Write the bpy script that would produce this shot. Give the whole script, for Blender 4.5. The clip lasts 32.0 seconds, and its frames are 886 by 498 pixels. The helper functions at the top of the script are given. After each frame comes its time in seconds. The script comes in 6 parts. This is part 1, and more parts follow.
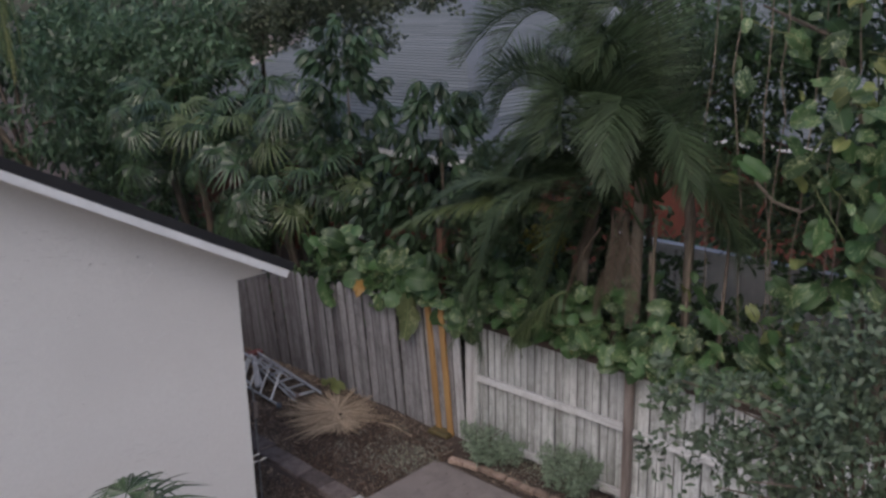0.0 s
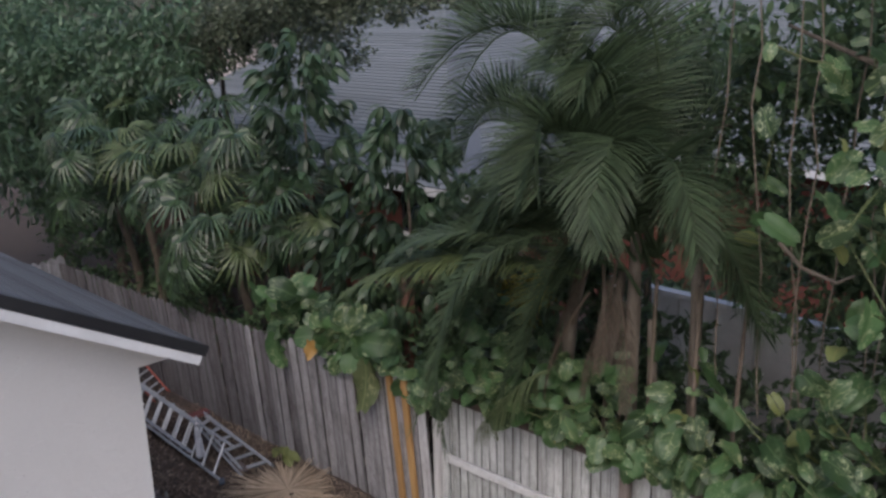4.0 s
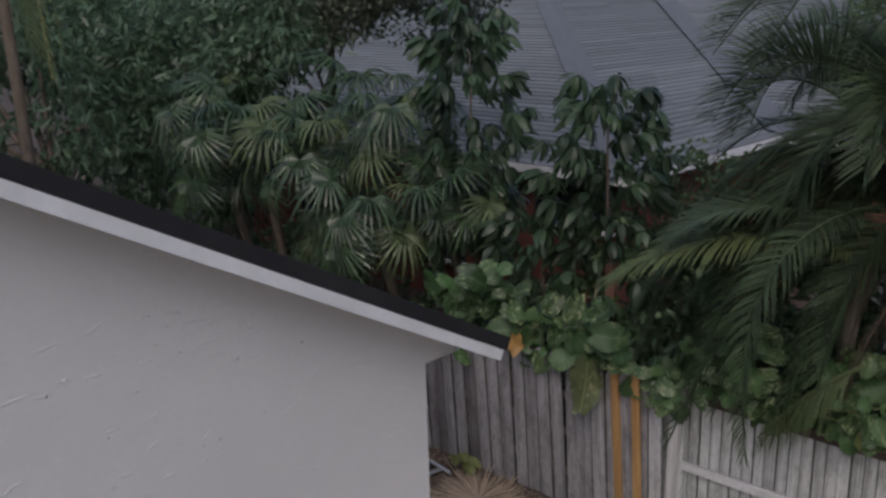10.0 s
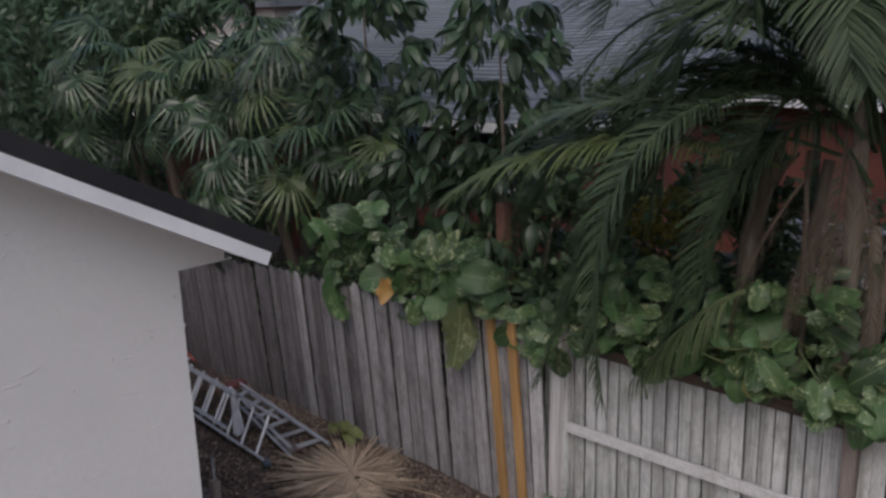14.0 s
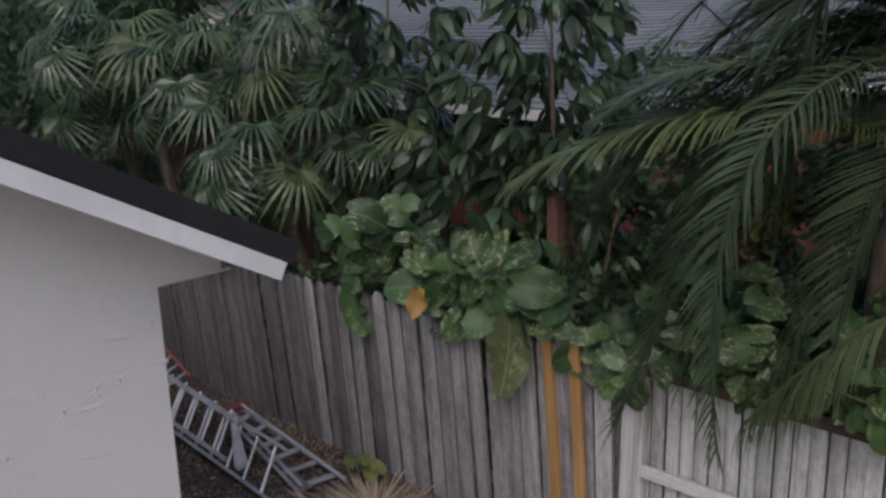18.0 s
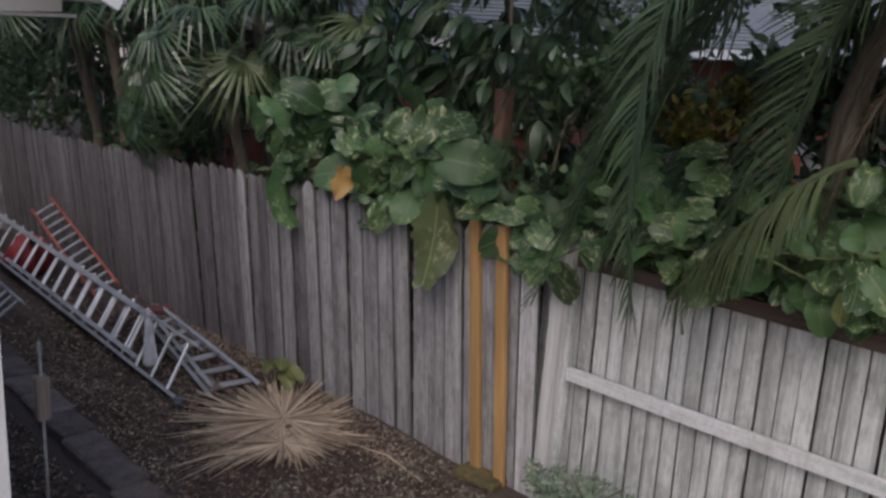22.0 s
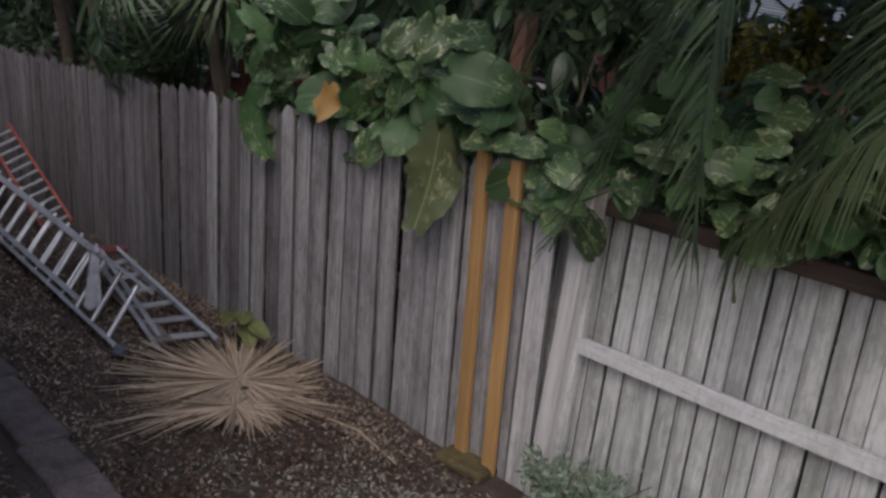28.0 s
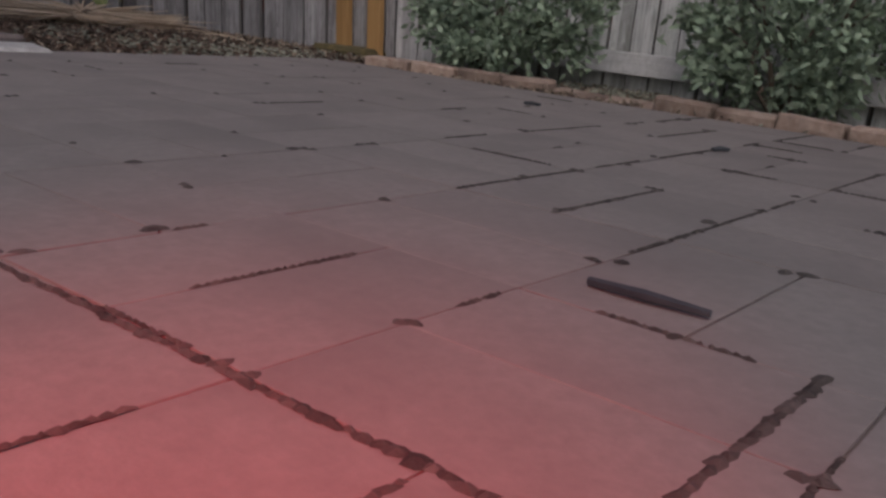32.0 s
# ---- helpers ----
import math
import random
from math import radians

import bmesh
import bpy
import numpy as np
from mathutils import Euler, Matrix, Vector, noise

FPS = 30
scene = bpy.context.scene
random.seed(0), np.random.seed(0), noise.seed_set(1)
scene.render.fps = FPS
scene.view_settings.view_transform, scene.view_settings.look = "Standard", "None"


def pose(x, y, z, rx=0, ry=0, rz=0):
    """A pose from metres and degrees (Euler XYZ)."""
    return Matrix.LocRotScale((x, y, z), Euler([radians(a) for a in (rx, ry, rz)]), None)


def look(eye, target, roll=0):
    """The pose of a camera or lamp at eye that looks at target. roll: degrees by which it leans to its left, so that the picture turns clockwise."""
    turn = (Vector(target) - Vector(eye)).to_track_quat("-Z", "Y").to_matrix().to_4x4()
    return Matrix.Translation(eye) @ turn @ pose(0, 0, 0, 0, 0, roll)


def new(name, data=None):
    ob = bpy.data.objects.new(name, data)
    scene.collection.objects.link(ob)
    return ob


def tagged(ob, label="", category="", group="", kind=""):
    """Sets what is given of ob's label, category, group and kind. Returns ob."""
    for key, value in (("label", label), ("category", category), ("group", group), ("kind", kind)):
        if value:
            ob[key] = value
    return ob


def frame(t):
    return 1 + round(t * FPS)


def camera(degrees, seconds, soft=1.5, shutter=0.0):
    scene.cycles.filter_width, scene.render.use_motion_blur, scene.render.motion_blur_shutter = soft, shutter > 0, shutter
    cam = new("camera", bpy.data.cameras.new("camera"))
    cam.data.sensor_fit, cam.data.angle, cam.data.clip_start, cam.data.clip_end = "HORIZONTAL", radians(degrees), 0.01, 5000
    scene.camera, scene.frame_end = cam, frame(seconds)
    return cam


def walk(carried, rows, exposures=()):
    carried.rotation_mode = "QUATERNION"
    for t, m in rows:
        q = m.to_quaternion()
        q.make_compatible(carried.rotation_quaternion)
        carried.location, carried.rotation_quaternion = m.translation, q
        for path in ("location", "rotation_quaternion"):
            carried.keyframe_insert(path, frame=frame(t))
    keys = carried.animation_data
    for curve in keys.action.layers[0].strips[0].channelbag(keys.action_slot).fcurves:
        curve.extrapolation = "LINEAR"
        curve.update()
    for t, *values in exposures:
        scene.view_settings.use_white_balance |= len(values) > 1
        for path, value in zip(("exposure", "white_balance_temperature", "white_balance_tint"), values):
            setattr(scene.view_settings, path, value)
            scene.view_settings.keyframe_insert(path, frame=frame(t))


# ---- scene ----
cam = camera(52.0, 32.0, soft=2.8)
PATH = [
    (0, (0.347, 0.728, 5.75), (-1.029, 2.078, 5.216), -1.4),
    (0.5, (0.172, 0.993, 5.736), (-1.203, 2.345, 5.205), -1.4),
    (1, (0.008, 1.257, 5.761), (-1.368, 2.608, 5.23), -1.4),
    (1.5, (-0.127, 1.447, 5.782), (-1.504, 2.796, 5.25), -1.6),
    (2, (-0.257, 1.65, 5.789), (-1.634, 2.999, 5.258), -1.6),
    (2.5, (-0.363, 1.843, 5.81), (-1.743, 3.191, 5.279), -1.7),
    (3, (-0.489, 1.998, 5.87), (-1.863, 3.349, 5.334), -1.8),
    (3.5, (-0.619, 2.192, 5.88), (-1.993, 3.545, 5.348), -1.7),
    (5.5, (-1.141, 2.432, 5.848), (-2.519, 3.78, 5.316), -1.7),
    (6, (-1.546, 2.235, 5.831), (-2.923, 3.584, 5.298), -2.1),
    (6.5, (-1.885, 2.008, 5.864), (-3.26, 3.358, 5.33), -2.2),
    (7, (-2.272, 1.676, 5.902), (-3.638, 3.035, 5.366), -1.9),
    (7.5, (-2.597, 1.359, 5.714), (-3.958, 2.724, 5.181), -1.7),
    (8, (-2.906, 1.034, 5.479), (-4.266, 2.399, 4.946), -1.6),
    (8.5, (-3.172, 0.786, 5.397), (-4.527, 2.155, 4.861), -1.3),
    (9, (-3.24, 0.764, 5.432), (-4.595, 2.133, 4.892), -1.4),
    (9.5, (-3.206, 1.041, 5.469), (-4.562, 2.408, 4.928), -1.4),
    (10, (-3.168, 1.35, 5.474), (-4.526, 2.718, 4.941), -1.5),
    (10.5, (-3.085, 1.609, 5.454), (-4.449, 2.971, 4.921), -1.7),
    (11, (-3.066, 1.88, 5.298), (-4.432, 3.242, 4.771), -1.7),
    (11.5, (-3.017, 2.093, 5.127), (-4.387, 3.452, 4.601), -1.6),
    (12, (-2.96, 2.33, 5.031), (-4.335, 3.686, 4.51), -1.6),
    (12.5, (-2.887, 2.548, 4.982), (-4.268, 3.897, 4.462), -1.9),
    (13, (-2.842, 2.76, 4.836), (-4.226, 4.108, 4.32), -2.0),
    (13.5, (-2.803, 2.951, 4.598), (-4.19, 4.299, 4.089), -1.9),
    (15.5, (-3.102, 3.094, 4.123), (-4.493, 4.443, 3.628), -1.4),
    (16, (-3.272, 3.124, 4.103), (-4.662, 4.475, 3.61), -1.9),
    (16.5, (-3.445, 3.243, 4.103), (-4.837, 4.589, 3.607), -1.5),
    (17, (-3.665, 3.413, 4.078), (-5.056, 4.761, 3.579), -1.5),
    (17.5, (-3.841, 3.592, 4.069), (-5.234, 4.937, 3.567), -1.7),
    (18, (-4.032, 3.767, 4.097), (-5.423, 5.111, 3.589), -1.6),
    (18.5, (-4.059, 3.909, 4.096), (-5.456, 5.247, 3.587), -1.8),
    (19, (-4.021, 4.074, 4.127), (-5.409, 5.419, 3.613), -1.7),
    (19.5, (-3.977, 4.195, 4.091), (-5.368, 5.535, 3.573), -1.7),
    (20, (-3.981, 4.287, 3.869), (-5.375, 5.626, 3.353), -2.0),
    (20.5, (-3.959, 4.315, 3.702), (-5.353, 5.652, 3.183), -1.9),
    (21, (-3.951, 4.31, 3.463), (-5.337, 5.659, 2.955), -0.3),
    (21.5, (-3.93, 4.313, 3.287), (-5.313, 5.667, 2.781), 1.5),
    (22, (-3.926, 4.302, 3.117), (-5.306, 5.662, 2.621), 3.1),
    (22.5, (-4.024, 4.339, 3.033), (-5.391, 5.709, 2.53), 4.4),
    (23, (-4.144, 4.412, 2.879), (-5.502, 5.791, 2.375), 5.6),
    (23.5, (-4.315, 4.521, 2.72), (-5.658, 5.915, 2.218), 6.6),
    (24, (-4.589, 4.715, 2.592), (-5.93, 6.111, 2.087), 7.2),
    (24.5, (-4.841, 4.872, 2.556), (-6.176, 6.272, 2.05), 7.3),
    (25, (-5.055, 5.077, 2.567), (-6.379, 6.49, 2.066), 7.4),
    (25.5, (-5.185, 5.343, 2.62), (-6.507, 6.756, 2.117), 7.2),
    (27.5, (-4.668, 5.021, 2.631), (-6.048, 6.383, 2.14), 8.1),
    (28, (-4.588, 4.943, 2.583), (-5.948, 6.315, 2.067), 7.5),
    (28.5, (-4.498, 4.881, 2.204), (-5.85, 6.276, 1.729), 8.3),
    (29, (-4.44, 4.897, 1.778), (-5.794, 6.307, 1.354), 9.2),
    (29.5, (-4.469, 4.949, 1.629), (-5.777, 6.386, 1.155), 8.2),
    (30, (-4.44, 4.939, 1.355), (-5.71, 6.407, 0.874), 8.0),
    (30.5, (-4.39, 4.989, 1.024), (-5.639, 6.477, 0.55), 7.5),
    (31, (-4.327, 5.075, 0.638), (-5.581, 6.552, 0.141), 6.1),
    (31.5, (-4.397, 5.228, 0.47), (-5.628, 6.71, -0.069), 4.3),
    (32, (-4.358, 5.357, 0.289), (-5.591, 6.84, -0.222), 5.7),
]
EXPO, KELVIN, TINT = -0.24, 6150, 13
LIFT = ((0, 0.42), (2, 0.52), (3, 0.62), (5, 0.84), (6, 0.91), (7, 0.77), (8, 0.58), (9, 0.29), (10, 0.18), (11, 0.26), (12, 0.35), (13, 0.37), (15.5, 0.42), (18, 0.49), (19, 0.61), (20, 0.7), (22, 0.67), (23, 0.56), (25, 0.5), (27.5, 0.47), (29, 0.43), (30, 0.4), (31, 0.32), (32, 0.03))
walk(cam, [(t, look(eye, target, roll)) for t, eye, target, roll in PATH], [(t, e + EXPO, KELVIN, TINT) for t, e in LIFT])
PI = math.pi

# ---- world, sun, exposure ----
world = bpy.data.worlds.new("overcast_sky")
scene.world = world
world.use_nodes = True
wn = world.node_tree
wn.nodes.clear()
sky = wn.nodes.new("ShaderNodeTexSky")
sky.sky_type = "NISHITA"
sky.sun_disc = False
sky.sun_elevation = radians(47)
sky.sun_rotation = radians(150)
sky.air_density, sky.dust_density, sky.ozone_density = 1.2, 4.0, 1.0
bg = wn.nodes.new("ShaderNodeBackground")
bg.inputs["Strength"].default_value = 0.14
wo = wn.nodes.new("ShaderNodeOutputWorld")
wn.links.new(sky.outputs[0], bg.inputs[0])
wn.links.new(bg.outputs[0], wo.inputs[0])

sun_data = bpy.data.lights.new("sun", "SUN")
sun_data.energy, sun_data.angle, sun_data.color = 0.55, radians(40), (1.0, 0.97, 0.93)
sun = new("sun", sun_data)
sun.matrix_world = look((5, -3, 17), (-7, 7, 0))
tagged(sun, kind="structure")

# red position light of the landing craft, shining on the paving just ahead of it
red_data = bpy.data.lights.new("red_landing_light", "SPOT")
red_data.energy, red_data.color, red_data.shadow_soft_size = 96.0, (1.0, 0.004, 0.008), 0.02
red_data.spot_size, red_data.spot_blend = radians(54), 1.0
red = new("red_landing_light", red_data)
red.matrix_world = look((-4.25, 5.0, 0.6), (-4.66, 5.5, 0.03))


# ---- materials ----
def nodes_of(name):
    m = bpy.data.materials.new(name)
    m.use_nodes = True
    t = m.node_tree
    return m, t, t.nodes["Principled BSDF"], t.nodes["Material Output"]


def ramp(t, fac, stops):
    r = t.nodes.new("ShaderNodeValToRGB")
    e = r.color_ramp.elements
    while len(e) < len(stops):
        e.new(0.5)
    for i, (p, c) in enumerate(stops):
        e[i].position, e[i].color = p, (*c, 1)
    t.links.new(fac, r.inputs[0])
    return r.outputs[0]


def noise_tex(t, vec, scale, detail=5, rough=0.6, dist=0.0):
    n = t.nodes.new("ShaderNodeTexNoise")
    n.inputs["Scale"].default_value, n.inputs["Detail"].default_value = scale, detail
    n.inputs["Roughness"].default_value, n.inputs["Distortion"].default_value = rough, dist
    if vec is not None:
        t.links.new(vec, n.inputs["Vector"])
    return n.outputs["Fac"]


def mix(t, a, b, fac, mode="MIX"):
    x = t.nodes.new("ShaderNodeMix")
    x.data_type, x.blend_type = "RGBA", mode
    for v, s in ((fac, x.inputs[0]), (a, x.inputs[6]), (b, x.inputs[7])):
        if isinstance(v, (float, int)):
            s.default_value = v
        elif isinstance(v, tuple):
            s.default_value = (*v, 1)
        else:
            t.links.new(v, s)
    return x.outputs[2]


def scaled(t, sx, sy, sz, shift=True, space="Object"):
    tc = t.nodes.new("ShaderNodeTexCoord")
    mp = t.nodes.new("ShaderNodeMapping")
    mp.inputs["Scale"].default_value = (sx, sy, sz)
    t.links.new(tc.outputs[space], mp.inputs["Vector"])
    if shift:
        oi = t.nodes.new("ShaderNodeObjectInfo")
        k = t.nodes.new("ShaderNodeVectorMath")
        k.operation = "MULTIPLY"
        k.inputs[1].default_value = (37.0, 61.0, 83.0)
        cmb = t.nodes.new("ShaderNodeCombineXYZ")
        for i in range(3):
            t.links.new(oi.outputs["Random"], cmb.inputs[i])
        t.links.new(cmb.outputs[0], k.inputs[0])
        t.links.new(k.outputs[0], mp.inputs["Location"])
    return mp.outputs[0]


def rand_of(t, island=False):
    if island:
        return t.nodes.new("ShaderNodeNewGeometry").outputs["Random Per Island"]
    return t.nodes.new("ShaderNodeObjectInfo").outputs["Random"]


def bump(t, bsdf, h, strength, dist=0.01):
    b = t.nodes.new("ShaderNodeBump")
    b.inputs["Strength"].default_value, b.inputs["Distance"].default_value = strength, dist
    t.links.new(h, b.inputs["Height"])
    t.links.new(b.outputs[0], bsdf.inputs["Normal"])


def surface(name, c1, c2, c3, fine, coarse, rough=0.8, strength=0.3, vary=0.25, stretch=(1, 1, 1), metal=0.0, island=False, spec=0.4):
    m, t, p, out = nodes_of(name)
    v = scaled(t, *stretch)
    f = noise_tex(t, v, fine, 6, 0.65)
    g = noise_tex(t, v, coarse, 4, 0.55, 0.4)
    col = ramp(t, f, [(0.3, c1), (0.7, c2)])
    col = mix(t, col, c3, ramp(t, g, [(0.42, (0, 0, 0)), (0.72, (0.85, 0.85, 0.85))]))
    if vary:
        r = ramp(t, rand_of(t, island), [(0.0, (1 - vary,) * 3), (1.0, (1 + vary * 0.6,) * 3)])
        col = mix(t, col, r, 1.0, "MULTIPLY")
    t.links.new(col, p.inputs["Base Color"])
    p.inputs["Roughness"].default_value = rough
    p.inputs["Metallic"].default_value = metal
    p.inputs["Specular IOR Level"].default_value = spec
    if strength:
        bump(t, p, f, strength)
    return m


def leafy(name, dark, light, rough=0.45, trans=0.25, vary=0.45, island=False, rib=None, cream=None, amount=0.0, yellow=0.0, spec=0.5):
    m, t, p, out = nodes_of(name)
    trans = min(0.5, trans * 1.5)
    v = scaled(t, 1, 1, 1)
    f = noise_tex(t, v, 9, 3)
    col = mix(t, dark, light, f)
    r = rand_of(t, island)
    col = mix(t, col, ramp(t, r, [(0.0, (1 - vary,) * 3), (1.0, (1 + vary,) * 3)]), 1.0, "MULTIPLY")
    if yellow:
        y = ramp(t, r, [(1 - yellow - 0.02, (0, 0, 0)), (1 - yellow, (1, 1, 1))])
        col = mix(t, col, (0.30, 0.22, 0.03), y)
    if cream:
        streak = noise_tex(t, scaled(t, 15, 7, 7), 1.6, 5, 0.75, 1.2)
        big = noise_tex(t, scaled(t, 1.1, 1.1, 1.1), 2.2, 2)
        s = mix(t, ramp(t, streak, [(0.53, (0, 0, 0)), (0.62, (1, 1, 1))]), ramp(t, big, [(0.62 - amount, (0, 0, 0)), (0.70 - amount, (1, 1, 1))]), 1.0, "MULTIPLY")
        col = mix(t, col, cream, s)
    if rib:
        tc = t.nodes.new("ShaderNodeTexCoord")
        sep = t.nodes.new("ShaderNodeSeparateXYZ")
        t.links.new(tc.outputs["Object"], sep.inputs[0])
        ab = t.nodes.new("ShaderNodeMath")
        ab.operation = "ABSOLUTE"
        t.links.new(sep.outputs[0], ab.inputs[0])
        col = mix(t, col, rib, ramp(t, ab.outputs[0], [(0.003, (0.75,) * 3), (0.008, (0, 0, 0))]))
    t.links.new(col, p.inputs["Base Color"])
    p.inputs["Roughness"].default_value = rough
    p.inputs["Specular IOR Level"].default_value = spec
    tr = t.nodes.new("ShaderNodeBsdfTranslucent")
    t.links.new(col, tr.inputs[0])
    mx = t.nodes.new("ShaderNodeMixShader")
    mx.inputs[0].default_value = trans
    t.links.new(p.outputs[0], mx.inputs[1])
    t.links.new(tr.outputs[0], mx.inputs[2])
    t.links.new(mx.outputs[0], out.inputs[0])
    return m


M_STUCCO = surface("painted_stucco", (0.50, 0.49, 0.49), (0.535, 0.525, 0.525), (0.475, 0.465, 0.465), 30, 0.7, 0.9, 0.2, 0)
st = M_STUCCO.node_tree
wide = noise_tex(st, scaled(st, 1, 1, 1.6, False), 4.5, 6, 0.6, 0.3)
sb = st.nodes.new("ShaderNodeBump")
sb.inputs["Strength"].default_value, sb.inputs["Distance"].default_value = 0.14, 0.02
st.links.new(ramp(st, wide, [(0.4, (0, 0, 0)), (0.66, (1, 1, 1))]), sb.inputs["Height"])
st.links.new(sb.outputs[0], st.nodes["Bump"].inputs["Normal"])
M_TRIM = surface("white_painted_trim", (0.56, 0.56, 0.58), (0.62, 0.62, 0.64), (0.50, 0.50, 0.515), 20, 2, 0.6, 0.08, 0)
M_EDGE = surface("black_roof_edge", (0.006, 0.006, 0.008), (0.012, 0.012, 0.015), (0.018, 0.018, 0.02), 60, 3, 0.75, 0.3, 0)
M_SHINGLE = surface("charcoal_shingle", (0.06, 0.062, 0.07), (0.12, 0.124, 0.135), (0.08, 0.082, 0.09), 220, 3, 0.9, 0.5, 0.3)
M_NROOF = surface("grey_blue_shingle", (0.108, 0.118, 0.127), (0.185, 0.2, 0.211), (0.142, 0.153, 0.162), 40, 0.6, 0.9, 0.4, 0.22, island=True)
M_NRIDGE = surface("dark_valley_strip", (0.086, 0.094, 0.11), (0.128, 0.138, 0.155), (0.1, 0.108, 0.122), 20, 1, 0.9, 0.3, 0.1)
M_TPOST = surface("faded_terracotta_post", (0.11, 0.05, 0.036), (0.17, 0.085, 0.06), (0.07, 0.036, 0.028), 9, 1.2, 0.9, 0.4, 0, stretch=(6, 6, 1))
M_NWALL = surface("terracotta_wall", (0.105, 0.036, 0.027), (0.155, 0.053, 0.039), (0.075, 0.027, 0.022), 12, 1.0, 0.9, 0.3, 0)
M_PINK = surface("pinkish_plaster", (0.42, 0.36, 0.35), (0.5, 0.44, 0.43), (0.34, 0.3, 0.29), 9, 0.8, 0.9, 0.2, 0.0)
M_PALE = surface("pale_wall_paint", (0.55, 0.53, 0.54), (0.66, 0.63, 0.63), (0.45, 0.43, 0.43), 9, 1.2, 0.85, 0.2, 0.1)
def weathered(name, dark, mid, light, stain, stretch, vary=0.3, stain_amount=0.6):
    """Old bare wood: fine fibres, broad streaks, blotches of stain and small dark checks."""
    m, t, p, out = nodes_of(name)
    fibre = noise_tex(t, scaled(t, 48 * stretch[0], 48 * stretch[1], 48 * stretch[2]), 1.0, 8, 0.75, 0.3)
    streak = noise_tex(t, scaled(t, 13 * stretch[0], 13 * stretch[1], 13 * stretch[2]), 1.0, 5, 0.6, 0.4)
    blotch = noise_tex(t, scaled(t, 1, 1, 1), 3.2, 6, 0.68, 0.6)
    check = noise_tex(t, scaled(t, 160 * stretch[0], 160 * stretch[1], 110 * stretch[2]), 1.0, 3, 0.6)
    col = mix(t, mid, light, ramp(t, fibre, [(0.36, (0, 0, 0)), (0.66, (1, 1, 1))]))
    col = mix(t, col, dark, ramp(t, streak, [(0.46, (0, 0, 0)), (0.68, (0.8, 0.8, 0.8))]))
    col = mix(t, col, stain, ramp(t, blotch, [(0.48, (0, 0, 0)), (0.72, (stain_amount,) * 3)]))
    mottle = noise_tex(t, scaled(t, 1, 1, 0.45), 42, 5, 0.7, 0.5)
    col = mix(t, col, dark, ramp(t, mottle, [(0.5, (0, 0, 0)), (0.7, (0.6, 0.6, 0.6))]))
    col = mix(t, col, light, ramp(t, mottle, [(0.3, (0.5, 0.5, 0.5)), (0.45, (0, 0, 0))]))
    col = mix(t, col, (0.05, 0.045, 0.045), ramp(t, check, [(0.66, (0, 0, 0)), (0.74, (0.7, 0.7, 0.7))]))
    r = ramp(t, rand_of(t), [(0.0, (1 - vary,) * 3), (1.0, (1 + vary * 0.6,) * 3)])
    t.links.new(mix(t, col, r, 1.0, "MULTIPLY"), p.inputs["Base Color"])
    p.inputs["Roughness"].default_value = 0.92
    p.inputs["Specular IOR Level"].default_value = 0.25
    bump(t, p, fibre, 0.6, 0.006)
    return m


UPRIGHT, ALONG = (1, 1, 0.05), (0.05, 1, 1)
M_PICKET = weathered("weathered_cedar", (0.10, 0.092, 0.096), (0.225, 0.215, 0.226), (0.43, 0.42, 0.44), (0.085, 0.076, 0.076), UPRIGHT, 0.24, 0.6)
# weathered_cedar at about half brightness: the passage's shade put into the wood colour
M_PICKET_D = weathered("shaded_cedar", (0.052, 0.045, 0.048), (0.118, 0.108, 0.116), (0.225, 0.215, 0.228), (0.046, 0.039, 0.04), UPRIGHT, 0.24, 0.7)
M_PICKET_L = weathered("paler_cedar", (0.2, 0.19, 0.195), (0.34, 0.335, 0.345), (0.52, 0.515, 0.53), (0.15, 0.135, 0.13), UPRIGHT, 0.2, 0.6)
M_PICKET_R = weathered("bleached_cedar", (0.2, 0.198, 0.192), (0.38, 0.385, 0.382), (0.6, 0.61, 0.615), (0.155, 0.165, 0.14), UPRIGHT, 0.1, 0.8)
M_RAIL = weathered("bleached_rail", (0.32, 0.315, 0.315), (0.44, 0.44, 0.45), (0.59, 0.59, 0.605), (0.29, 0.28, 0.265), ALONG, 0.12, 0.6)
M_SEAM = surface("dark_board_edge", (0.075, 0.07, 0.07), (0.14, 0.135, 0.135), (0.1, 0.095, 0.095), 8, 1, 0.95, 0.3, 0.2)
M_POST = surface("aged_brown_post", (0.13, 0.105, 0.095), (0.25, 0.21, 0.195), (0.08, 0.06, 0.055), 1.5, 0.4, 0.9, 0.4, 0.15, stretch=(40, 40, 2.5))
M_WPOST = surface("bleached_post_board", (0.42, 0.41, 0.41), (0.58, 0.57, 0.575), (0.3, 0.28, 0.275), 1.5, 0.4, 0.9, 0.4, 0.05, stretch=(40, 40, 2.5))
M_STUD = surface("fresh_pine", (0.34, 0.195, 0.075), (0.44, 0.265, 0.11), (0.25, 0.135, 0.05), 1.3, 0.4, 0.75, 0.3, 0.08, stretch=(30, 30, 2.0))
M_SOIL = surface("dark_mulch_soil", (0.03, 0.022, 0.019), (0.1, 0.074, 0.063), (0.05, 0.038, 0.034), 55, 5, 1.0, 1.0, 0)
M_PAVER = surface("mauve_concrete_paver", (0.165, 0.142, 0.135), (0.208, 0.181, 0.173), (0.14, 0.12, 0.115), 60, 3.5, 0.9, 0.15, 0.035)
M_JOINT = surface("joint_sand", (0.11, 0.095, 0.091), (0.155, 0.135, 0.13), (0.09, 0.077, 0.074), 30, 4, 1.0, 0.3, 0)
